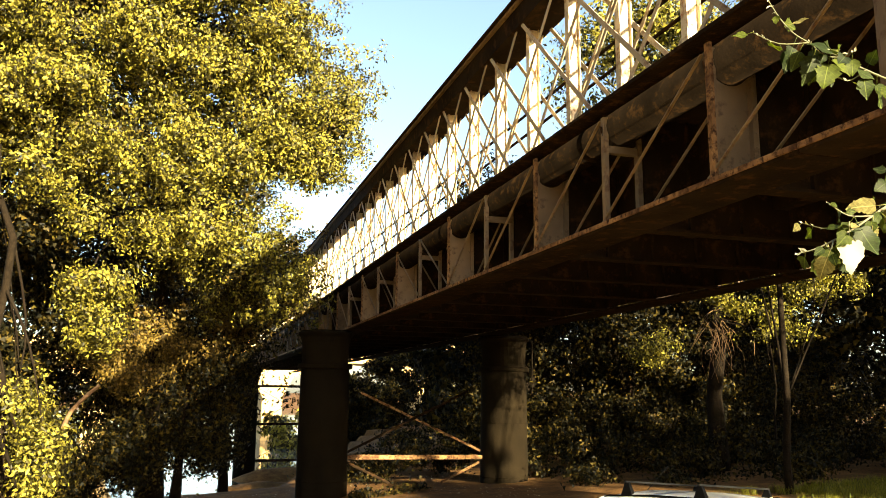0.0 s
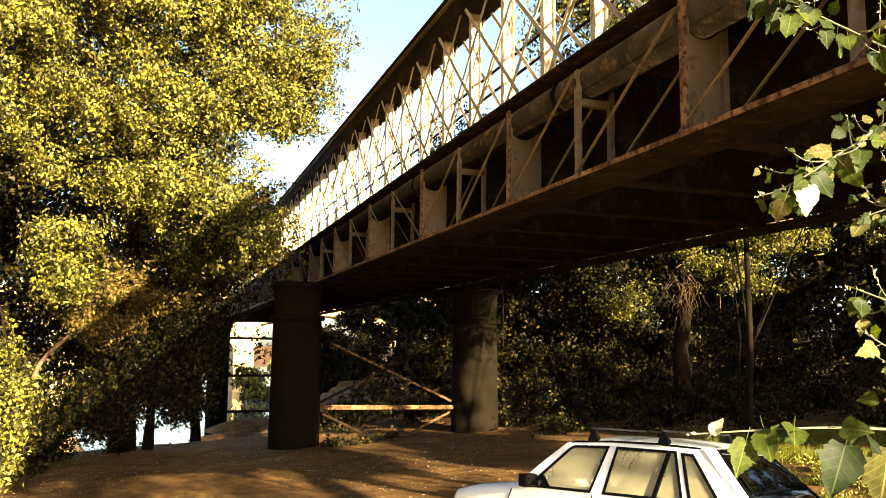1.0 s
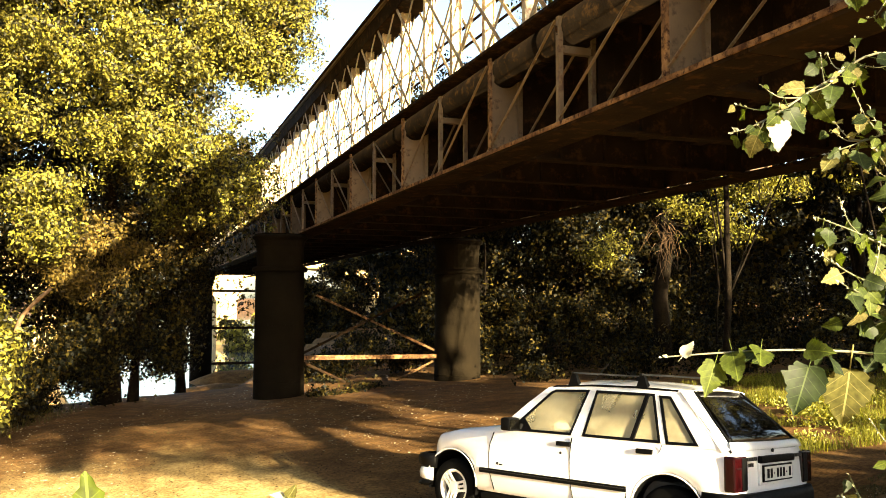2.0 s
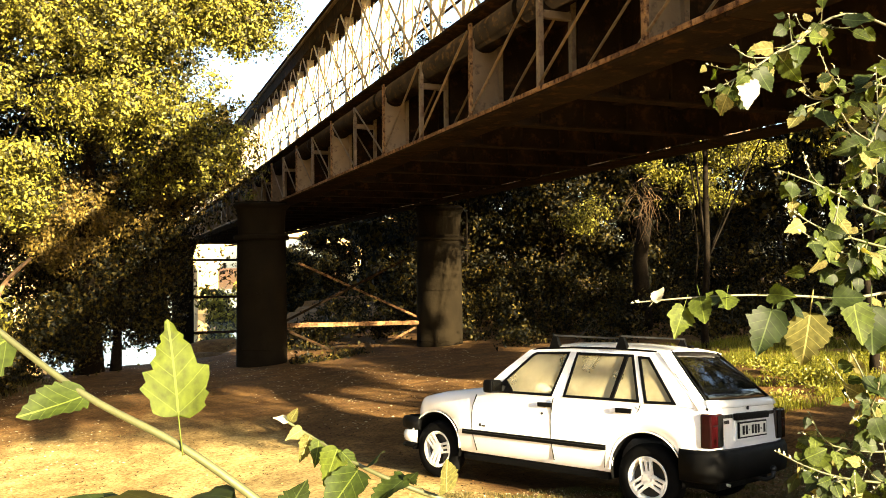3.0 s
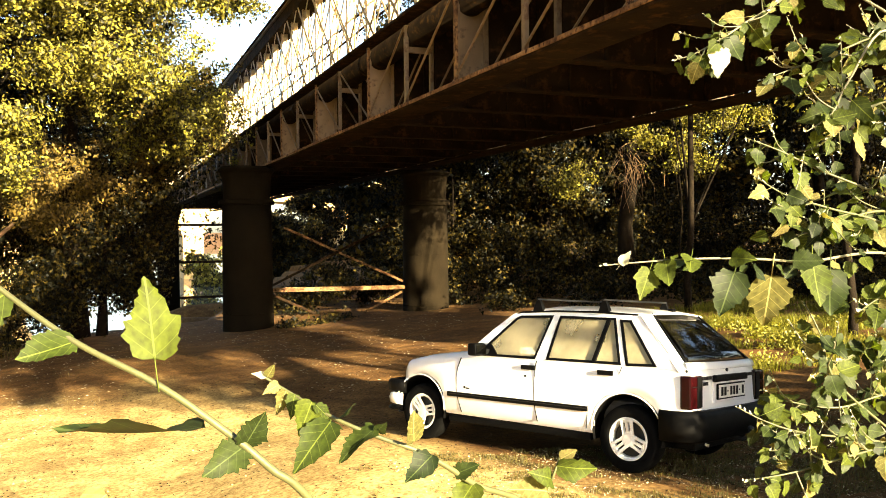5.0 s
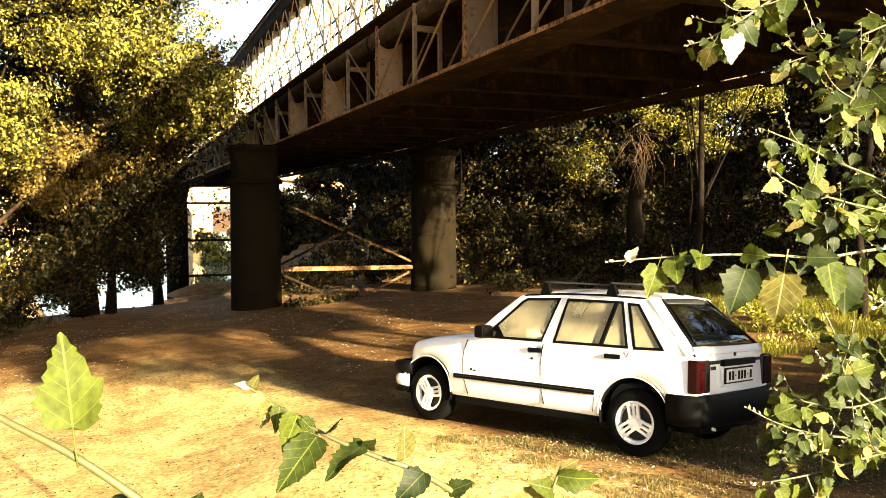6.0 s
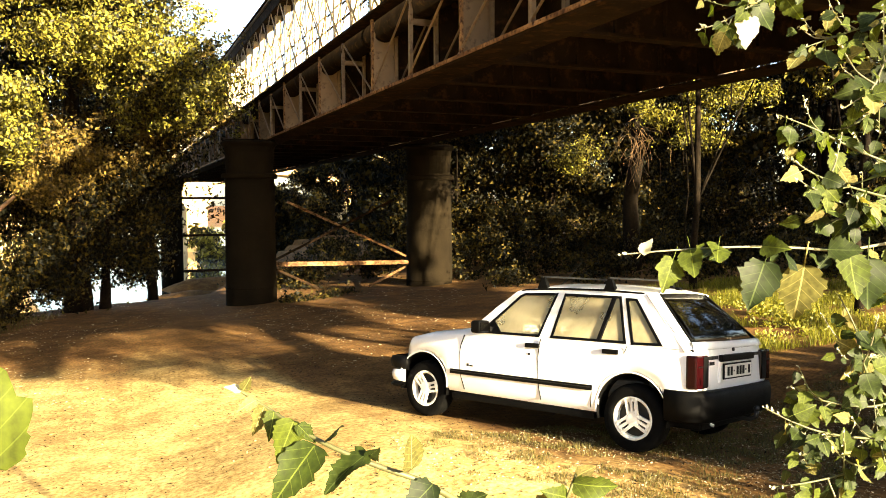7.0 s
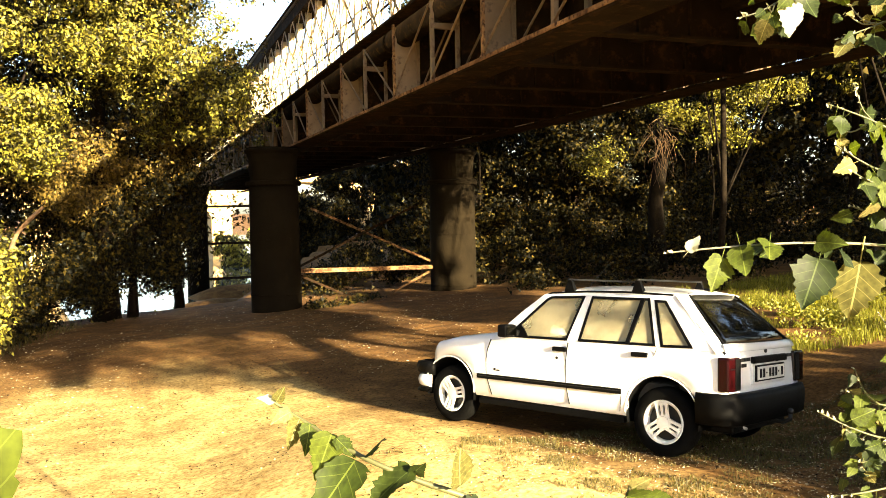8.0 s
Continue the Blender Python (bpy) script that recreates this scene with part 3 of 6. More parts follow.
# piers
def build_pier(y, bottom):
    pier = thing("bridge_pier", "pair of cast iron cylinder columns with braces carrying the bridge", "bridge pier", group="piers of the bridge", kind="structure", m=Matrix.Translation((0, y, 0)))
    for xc in (3.27, 8.03):
        base = land(xc, y) - bottom
        bm = bmesh.new()
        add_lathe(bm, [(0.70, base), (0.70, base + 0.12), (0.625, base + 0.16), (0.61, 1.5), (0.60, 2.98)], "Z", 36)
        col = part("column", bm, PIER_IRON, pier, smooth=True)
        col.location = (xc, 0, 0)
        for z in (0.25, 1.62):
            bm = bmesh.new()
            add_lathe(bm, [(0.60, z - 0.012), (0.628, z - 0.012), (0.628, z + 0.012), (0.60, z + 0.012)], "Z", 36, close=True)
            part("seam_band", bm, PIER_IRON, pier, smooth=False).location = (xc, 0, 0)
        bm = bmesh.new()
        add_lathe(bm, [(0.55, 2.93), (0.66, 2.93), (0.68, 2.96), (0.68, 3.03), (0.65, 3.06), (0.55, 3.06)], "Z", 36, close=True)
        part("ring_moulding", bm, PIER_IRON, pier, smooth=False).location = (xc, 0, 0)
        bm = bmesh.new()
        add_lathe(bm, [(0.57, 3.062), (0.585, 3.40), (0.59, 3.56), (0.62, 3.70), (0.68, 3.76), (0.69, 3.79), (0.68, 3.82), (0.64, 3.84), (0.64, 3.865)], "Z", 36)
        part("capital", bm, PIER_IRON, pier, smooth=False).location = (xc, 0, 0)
    bm = bmesh.new()
    add_bar(bm, (3.78, 0, 0.745), (7.40, 0, 0.70), 0.16, 0.014)
    add_bar(bm, (3.78, -0.075, 0.790), (7.40, -0.075, 0.745), 0.014, 0.10)
    add_bar(bm, (3.78, 0.075, 0.790), (7.40, 0.075, 0.745), 0.014, 0.10)
    part("tie_beam", bm, RUST_STEEL, pier, "rust-streaked riveted tie beam")
    for a, b in (((3.80, -0.05, 0.88), (7.0, -0.05, 2.42)), ((4.2, 0.05, 2.36), (7.38, 0.05, 0.90)), ((3.85, -0.05, 0.68), (4.95, -0.05, 0.15)), ((7.35, 0.05, 0.62), (6.3, 0.05, 0.12))):
        bm = bmesh.new()
        add_bar(bm, a, b, 0.012, 0.11, (0, 1, 0))
        add_bar(bm, (a[0], a[1] - 0.035, a[2]), (b[0], b[1] - 0.035, b[2]), 0.06, 0.012, (0, 1, 0))
        # braces from the near column get a darker rust that paints their shade
        part("brace", bm, RUST_STEEL if a[0] > 4 else RUST_DARK, pier)
    return pier


build_pier(20.6, 0.25)


def build_far_pier(y):
    pier = thing("bridge_pier", "distant pair of iron columns with X bracing by the river", "bridge pier", group="piers of the bridge", kind="structure", m=Matrix.Translation((0, y, 0)))
    for xc in (3.27, 8.03):
        bm = bmesh.new()
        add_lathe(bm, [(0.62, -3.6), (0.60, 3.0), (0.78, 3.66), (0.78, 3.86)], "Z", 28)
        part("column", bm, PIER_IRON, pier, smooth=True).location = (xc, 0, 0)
    for z in (2.7, 0.55, -1.5):
        bm = bmesh.new()
        add_bar(bm, (3.7, 0, z), (7.5, 0, z), 0.12, 0.14)
        part("tie_beam", bm, DARK_STEEL, pier)
    for z0, z1 in ((0.55, 2.7), (-1.5, 0.55)):
        for za, zb in ((z0, z1), (z1, z0)):
            bm = bmesh.new()
            add_bar(bm, (3.7, 0.02 if za < zb else -0.02, za), (7.5, 0.02 if za < zb else -0.02, zb), 0.02, 0.09, (0, 1, 0))
            part("brace", bm, DARK_STEEL, pier)
    return pier


build_far_pier(49.0)

# ---- the car ----
CAR = Matrix(((-0.4347, -0.8980, 0.0690, 4.6311), (0.8996, -0.4293, 0.0802, 5.9525), (-0.0424, 0.0970, 0.9944, 0.1625), (0, 0, 0, 1)))
car = thing("parked_car", "white five-door hatchback with a roof rack, parked on dusty grass", "car", m=CAR)
WB = 2.343


def interp(x, xs, ys):
    return float(np.interp(x, xs, ys))


def z_top(x):
    return interp(x, (-0.56, -0.54, -0.52, -0.48, 1.65, 1.80, 2.3, 2.58, 2.68, 2.74, 2.79), (0.56, 0.84, 0.895, 0.915, 0.945, 0.935, 0.87, 0.805, 0.765, 0.70, 0.56))


def z_belt(x):
    return min(interp(x, (-0.56, -0.48, 0.0, 1.6, 1.75, 2.3, 2.58, 2.74, 2.79), (0.53, 0.87, 0.876, 0.876, 0.872, 0.82, 0.77, 0.66, 0.53)), z_top(x) - 0.02)


def half_w(x):
    return interp(x, (-0.56, -0.545, -0.51, -0.40, 0.1, 1.9, 2.4, 2.56, 2.66, 2.74, 2.79), (0.70, 0.725, 0.745, 0.76, 0.768, 0.768, 0.752, 0.725, 0.66, 0.55, 0.45))


ARCH_Z, ARCH_R = 0.325, 0.33


def arch(x):
    for c in (0.0, WB):
        if abs(x - c) < ARCH_R:
            return ARCH_Z + math.sqrt(max(0.0, ARCH_R ** 2 - (x - c) ** 2))
    return 0.0


def z_bot(x):
    return max(interp(x, (-0.56, -0.42, -0.3, 0.3, 2.0, 2.6, 2.79), (0.42, 0.36, 0.30, 0.292, 0.30, 0.33, 0.40)), arch(x))


xs = sorted(set([round(v, 4) for v in (list(np.arange(-0.36, 0.361, 0.03)) + list(np.arange(WB - 0.33, WB + 0.331, 0.03)) + [-0.56, -0.55, -0.54, -0.52, -0.5, -0.48, -0.44, -0.4, 0.5, 0.8, 1.1, 1.4, 1.55, 1.62, 1.66, 1.7, 1.8, 1.9, 2.69, 2.72, 2.74, 2.76, 2.78, 2.79] + [c + s * (ARCH_R + 0.0001) for c in (0, WB) for s in (-1, 1)])]))


def half_section(x):
    w, zb, zt, b = half_w(x), z_bot(x), z_top(x), z_belt(x)
    crease = zb + (b - zb) * 0.72
    mid = zb + (b - zb) * 0.35
    low = 0.012 if arch(x) < 0.3 else 0.0
    pts = [(w - 0.03 - low, zb), (w - 0.008, zb + min(0.05, (b - zb) * 0.15)), (w, mid), (w - 0.002, crease), (w - 0.014, b - 0.02), (w - 0.028, b)]
    if -0.49 < x < 1.63:
        fl = max(0.34, arch(x) + 0.04)
        pts += [(w - 0.075, b - 0.004), (w - 0.10, max(fl, 0.6)), (w - 0.11, fl + 0.01), (0.0, fl)]
    else:
        pts += [(w - 0.06, (b + zt) / 2), (w * 0.82, zt - 0.012), (w * 0.5, zt - 0.003), (0.0, zt)]
    return pts


def build_shell():
    bm = bmesh.new()
    rows = []
    for x in xs:
        h = half_section(x)
        rows.append([bm.verts.new((x, y, z)) for y, z in h] + [bm.verts.new((x, -y, z)) for y, z in h[-2::-1]])
    for r0, r1 in zip(rows, rows[1:]):
        for a, b, c, d in zip(r0, r0[1:], r1[1:], r1):
            bm.faces.new((a, b, c, d))
    bm.faces.new(rows[0])
    bm.faces.new(rows[-1][::-1])
    bmesh.ops.recalc_face_normals(bm, faces=bm.faces)
    me = finish("body", bm, CAR_PAINT, True)
    return me


shell = part("body", build_shell(), None, car, "white painted body shell")
shell.data.set_sharp_from_angle(angle=radians(32))

# floor pan between the wheels
bm = bmesh.new()
add_box(bm, (-0.5, -0.52, 0.22), (2.7, 0.52, 0.33), 0.02)
part("floor_pan", bm, BLACK_PLASTIC, car)
for s in (1, -1):
    bm = bmesh.new()
    add_box(bm, (0.36, 0.66, 0.225), (1.98, 0.725, 0.283), 0.012)
    if s < 0:
        bmesh.ops.transform(bm, matrix=Matrix.Diagonal((1, -1, 1, 1)), verts=bm.verts)
        bmesh.ops.reverse_faces(bm, faces=bm.faces)
    part("sill", bm, BLACK_PLASTIC, car)


def side_y(x, z):
    """The outside of the glasshouse at that height."""
    w = half_w(x) - 0.022
    return w - max(0.0, z - 0.89) * 0.42 - max(0.0, z - 1.27) * 0.35


OUT = [(1.73, 0.872), (1.71, 0.945), (1.50, 1.14), (1.315, 1.295), (1.25, 1.312), (0.84, 1.325), (0.4, 1.324), (0.0, 1.305), (-0.035, 1.292), (-0.36, 0.985), (-0.43, 0.874), (0.0, 0.874), (0.8, 0.874)]
FRONT_WIN = [(1.62, 0.893), (1.262, 1.250), (1.215, 1.274), (0.855, 1.284), (0.938, 0.893)]
REAR_WIN = [(0.81, 0.893), (0.775, 1.282), (0.205, 1.274), (0.065, 0.893)]
QUARTER = [(0.008, 0.889), (0.150, 1.262), (0.05, 1.258), (-0.257, 0.895)]


def flat_fill(loops, y_of, thick, s):
    """A sheet with holes laid on the car's flank, with its thickness."""
    bm = bmesh.new()
    edges = []
    for loop in loops:
        vs = [bm.verts.new((x, 0, z)) for x, z in loop]
        edges += [bm.edges.new((vs[i], vs[(i + 1) % len(vs)])) for i in range(len(vs))]
    bmesh.ops.triangle_fill(bm, use_beauty=True, use_dissolve=False, edges=edges)
    bmesh.ops.subdivide_edges(bm, edges=[e for e in bm.edges if e.calc_length() > 0.25], cuts=2, use_grid_fill=False)
    bmesh.ops.triangulate(bm, faces=bm.faces)
    faces = list(bm.faces)
    for v in bm.verts:
        v.co.y = y_of(v.co.x, v.co.z)
    if thick > 0:
        g = bmesh.ops.extrude_face_region(bm, geom=faces)
        for v in [e for e in g["geom"] if isinstance(e, bmesh.types.BMVert)]:
            v.co.y -= thick
    for v in bm.verts:
        v.co.y *= s
    bmesh.ops.recalc_face_normals(bm, faces=bm.faces)
    return bm


def shrink(loop, d):
    """The loop moved inwards by d."""
    cx, cz = sum(p[0] for p in loop) / len(loop), sum(p[1] for p in loop) / len(loop)
    out = []
    n = len(loop)
    area = sum(loop[i][0] * loop[(i + 1) % n][1] - loop[(i + 1) % n][0] * loop[i][1] for i in range(n))
    sg = 1 if area > 0 else -1
    for i in range(n):
        p, a, b = Vector(loop[i]), Vector(loop[i - 1]), Vector(loop[(i + 1) % n])
        n1, n2 = (p - a).normalized(), (b - p).normalized()
        q1, q2 = Vector((-n1.y, n1.x)) * sg, Vector((-n2.y, n2.x)) * sg
        m = (q1 + q2).normalized()
        out.append(tuple(p + m * d / max(0.35, m.dot(q1))))
    return out


for s in (1, -1):
    part("side_frame", flat_fill([OUT, FRONT_WIN, REAR_WIN, QUARTER], side_y, 0.035, s), CAR_PAINT, car)
    for win in (FRONT_WIN, REAR_WIN, QUARTER):
        seal = part("window_seal", flat_fill([shrink(win, -0.006), shrink(win, 0.016)], lambda x, z: side_y(x, z) + 0.004, 0.03, s), BLACK_PLASTIC, car, "black rubber window seal")
        pane = part("side_window", flat_fill([shrink(win, 0.014)], lambda x, z: side_y(x, z) - 0.008, 0.004, s), SIDE_GLASS, car, "side window with a dust film painted for its pale reflection")
        pane.visible_shadow = False
    bm = bmesh.new()
    add_bar(bm, (0.262, s * (side_y(0.262, 1.272) + 0.002), 1.272), (0.322, s * (side_y(0.322, 0.90) + 0.002), 0.90), 0.02, 0.034, (1, 0, 0))
    part("window_divider", bm, BLACK_PLASTIC, car)
    # mirror on its black triangle
    bm = flat_fill([[(1.63, 0.888), (1.50, 1.02), (1.42, 0.95), (1.36, 0.888)]], lambda x, z: side_y(x, z) + 0.006, 0.012, s)
    part("mirror_base", bm, BLACK_PLASTIC, car)
    bm = bmesh.new()
    add_box(bm, (1.50, s * 0.83 - 0.085, 0.888), (1.605, s * 0.83 + 0.085, 1.008), 0.025)
    add_bar(bm, (1.50, s * 0.72, 0.925), (1.54, s * 0.78, 0.94), 0.05, 0.05)
    mir = part("wing_mirror", bm, BLACK_PLASTIC, car, "black plastic wing mirror")
    bm = bmesh.new()
    add_box(bm, (1.492, s * 0.83 - 0.07, 0.905), (1.499, s * 0.83 + 0.07, 0.99), 0.002)
    part("mirror_glass", bm, REAR_GLASS, mir)
    # rubbing strip, door seams, handles
    bm = bmesh.new()
    y = s * 0.768
    add_bar(bm, (1.962, y, 0.496), (0.362, y, 0.496), 0.03, 0.044)
    part("rubbing_strip", bm, BLACK_PLASTIC, car, "black rubbing strip")
    bm = bmesh.new()
    add_bar(bm, (1.95, s * 0.7845, 0.5), (0.37, s * 0.7845, 0.5), 0.004, 0.008)
    part("strip_highlight", bm, DARK_METAL, car)
    for line in (((0.905, 0.872), (0.918, 0.82), (0.93, 0.68), (0.925, 0.5), (0.887, 0.335)), ((1.80, 0.855), (1.845, 0.75), (1.857, 0.66), (1.85, 0.5), (1.783, 0.33)), ((0.04, 0.872), (0.06, 0.82), (0.12, 0.76), (0.27, 0.66), (0.365, 0.5), (0.375, 0.33))):
        bm = bmesh.new()
        for (xa, za), (xb, zb) in zip(line, line[1:]):
            add_bar(bm, (xa, s * (half_w(xa) - 0.004), za), (xb, s * (half_w(xb) - 0.004), zb), 0.010 if xa > 0.5 else 0.0045, 0.005)
        part("door_seam", bm, BLACK_PLASTIC, car)
    for x, z in ((0.995, 0.812), (0.194, 0.816)):
        bm = bmesh.new()
        add_box(bm, (x - 0.075, s * 0.766 - 0.014, z - 0.022), (x + 0.075, s * 0.766 + 0.014, z + 0.018), 0.006)
        part("door_handle", bm, BLACK_PLASTIC, car, "black door handle")
    bm = bmesh.new()
    add_lathe(bm, [(0.012, -0.004), (0.012, 0.004)], "Y", 10)
    part("key_lock", bm, DARK_METAL, car).location = (1.025, s * 0.766, 0.731)
    # small badge behind the front wheel, as bars
    bm = bmesh.new()
    add_box(bm, (1.735, s * 0.768 - 0.002, 0.56), (1.76, s * 0.768 + 0.002, 0.585))
    add_box(bm, (1.685, s * 0.768 - 0.002, 0.558), (1.725, s * 0.768 + 0.002, 0.572))
    part("side_badge", bm, DARK_METAL, car)
    # tail lamp
    bm = bmesh.new()
    add_box(bm, (-0.572, 0.555, 0.572), (-0.475, 0.764, 0.838), 0.018)
    for v in bm.verts:
        v.co.y = v.co.y * s
    bmesh.ops.recalc_face_normals(bm, faces=bm.faces)
    lamp = part("tail_lamp", bm, LAMP_RED, car, "dark red tail lamp")
    bm = bmesh.new()
    add_box(bm, (-0.5765, min(s * 0.565, s * 0.655), 0.585), (-0.5725, max(s * 0.565, s * 0.655), 0.825), 0.001)
    part("reversing_lens", bm, BLACK_PLASTIC, lamp, "smoked inner lens")
    bm = bmesh.new()
    add_box(bm, (-0.5765, min(s * 0.66, s * 0.748), 0.745), (-0.5725, max(s * 0.66, s * 0.748), 0.752))
    part("lamp_rib", bm, BLACK_PLASTIC, lamp)

# roof
RX = [-0.075, -0.045, 0.0, 0.1, 0.4, 0.7, 1.0, 1.15, 1.23, 1.29]
bm = bmesh.new()
rows = []
for x in RX:
    ze = interp(x, (-0.075, 0.0, 0.5, 0.84, 1.15, 1.29), (1.308, 1.312, 1.326, 1.328, 1.318, 1.292))
    ye = side_y(x, ze) - 0.002
    crown = interp(x, (-0.075, 0.0, 0.3, 1.0, 1.29), (0.024, 0.042, 0.062, 0.06, 0.03))
    back = interp(x, (-0.075, 0.1), (1.0, 0.0))
    row = []
    for k in range(-8, 9):
        f = k / 8
        row.append(bm.verts.new((x - back * 0.03 * (1 - f * f), ye * f, ze + crown * (1 - abs(f) ** 2.6))))
    rows.append(row)
for r0, r1 in zip(rows, rows[1:]):
    for a, b, c, d in zip(r0, r0[1:], r1[1:], r1):
        bm.faces.new((a, b, c, d))
fs = list(bm.faces)
g = bmesh.ops.extrude_face_region(bm, geom=fs)
for v in [e for e in g["geom"] if isinstance(e, bmesh.types.BMVert)]:
    v.co.z -= 0.012
bmesh.ops.recalc_face_normals(bm, faces=bm.faces)
part("roof_panel", bm, CAR_PAINT, car, "white roof panel", True)
for s in (1, -1):
    bm = bmesh.new()
    pts = [(x, s * (side_y(x, 1.31) + 0.001), z) for x, z in ((1.31, 1.285), (1.22, 1.312), (0.84, 1.329), (0.4, 1.328), (0.0, 1.308))]
    add_tube(bm, pts, [0.009] * 5, 6)
    part("drip_rail", bm, BLACK_PLASTIC, car)


def screen(x0, z0, w0, x1, z1, w1, bulge, n=8):
    """A curved window from its lower to its upper edge."""
    bm = bmesh.new()
    rows = []
    for j in range(6):
        t = j / 5
        row = []
        for k in range(-n, n + 1):
            f = k / n
            row.append(bm.verts.new((x0 + (x1 - x0) * t + bulge * (1 - f * f), (w0 + (w1 - w0) * t) * f, z0 + (z1 - z0) * t + 0.02 * math.sin(math.pi * t))))
        rows.append(row)
    for r0, r1 in zip(rows, rows[1:]):
        for a, b, c, d in zip(r0, r0[1:], r1[1:], r1):
            bm.faces.new((a, b, c, d))
    fs = list(bm.faces)
    g = bmesh.ops.extrude_face_region(bm, geom=fs)
    for v in [e for e in g["geom"] if isinstance(e, bmesh.types.BMVert)]:
        v.co.z -= 0.004
        v.co.x += 0.004 if x0 < 0 else -0.004
    bmesh.ops.recalc_face_normals(bm, faces=bm.faces)
    return bm


glass = part("windscreen", screen(1.68, 0.935, 0.68, 1.285, 1.31, 0.555, 0.06), SIDE_GLASS, car, smooth=True)
glass.visible_shadow = False
hatch = part("tailgate", screen(-0.515, 0.875, 0.70, -0.475, 0.935, 0.665, -0.03), CAR_PAINT, car, "white tailgate with a large black-edged window", True)
glass = part("rear_window", screen(-0.470, 0.932, 0.635, -0.052, 1.319, 0.44, -0.032), REAR_GLASS, hatch, "dark rear window", True)
glass.visible_shadow = False
for s in (1, -1):
    # white pillar beside the window
    bm = bmesh.new()
    ring = []
    for t in np.linspace(-0.1, 1, 6):
        a = Vector((-0.425 + 0.39 * t, 0.735 - 0.158 * t, 0.90 + 0.405 * t))
        b = Vector((-0.470 + 0.398 * t, 0.655 - 0.215 * t, 0.925 + 0.398 * t))
        ring.append([bm.verts.new((p.x, s * p.y, p.z)) for p in (a, b, b + Vector((0.05, -0.01, -0.02)), a + Vector((0.05, -0.03, -0.02)))])
    for p, q in zip(ring, ring[1:]):
        for k in range(4):
            bm.faces.new((p[k], p[(k + 1) % 4], q[(k + 1) % 4], q[k]))
    bm.faces.new(ring[0])
    bm.faces.new(ring[-1])
    bmesh.ops.recalc_face_normals(bm, faces=bm.faces)
    part("tailgate_pillar", bm, CAR_PAINT, hatch)
    bm = bmesh.new()
    add_bar(bm, (-0.352, s * (side_y(-0.352, 0.997) + 0.001), 0.997), (-0.036, s * (side_y(-0.036, 1.29) + 0.001), 1.29), 0.004, 0.005)
    part("tailgate_seam", bm, BLACK_PLASTIC, hatch)
    bm = bmesh.new()
    add_bar(bm, (-0.476, s * 0.642, 0.930), (-0.073, s * 0.436, 1.320), 0.012, 0.026, (0, 1, 0))
    part("window_seal", bm, BLACK_PLASTIC, hatch)
for x0, w, z in ((-0.476, 0.64, 0.932),):
    bm = bmesh.new()
    add_tube(bm, [(x0 - 0.035 * (1 - f * f), w * f, z) for f in np.linspace(-1, 1, 9)], [0.007] * 9, 6)
    part("window_seal", bm, BLACK_PLASTIC, hatch)
bm = bmesh.new()
add_box(bm, (-0.592, -0.335, 0.772), (-0.555, 0.335, 0.828), 0.01)
part("number_plate_garnish", bm, BLACK_PLASTIC, hatch, "black strip above the number plate")
bm = bmesh.new()
add_box(bm, (-0.57, -0.33, 0.60), (-0.55, 0.33, 0.775), 0.008)
part("plate_recess", bm, CAR_PAINT, hatch)
bm = bmesh.new()
add_box(bm, (-0.585, -0.29, 0.625), (-0.572, 0.29, 0.757), 0.004)
plate = part("number_plate", bm, BLACK_PLASTIC, car, "white number plate in a black frame")
bm = bmesh.new()
add_box(bm, (-0.589, -0.272, 0.638), (-0.586, 0.272, 0.744))
part("plate_face", bm, PLATE_WHITE, plate)
for k in range(8):
    bm = bmesh.new()
    if k in (2, 6):
        add_box(bm, (-0.5915, 0.21 - k * 0.062, 0.684), (-0.5895, 0.23 - k * 0.062, 0.696))
    else:
        add_box(bm, (-0.5915, 0.19 - k * 0.062, 0.655), (-0.5895, 0.232 - k * 0.062, 0.727))
    part("plate_bar", bm, BLACK_PLASTIC, plate)
for y0, y1, z0 in ((0.36, 0.54, 0.795), (0.43, 0.53, 0.750), (-0.53, -0.38, 0.795)):
    for k in range(int((y1 - y0) / 0.03)):
        bm = bmesh.new()
        add_box(bm, (-0.566, y0 + k * 0.03, z0), (-0.558, y0 + k * 0.03 + 0.021, z0 + 0.028), 0.001)
        part("badge_bar", bm, DARK_METAL, hatch)
bm = bmesh.new()
add_lathe(bm, [(0.016, -0.006), (0.016, 0.006)], "Z", 10)
ob = part("tailgate_lock", bm, DARK_METAL, hatch)
ob.matrix_basis = pose(-0.55, 0.02, 0.862, 0, 90, 0)
bm = bmesh.new()
add_box(bm, (-0.06, -0.03, 1.345), (-0.01, 0.03, 1.372), 0.008)
part("washer_jet", bm, BLACK_PLASTIC, car)


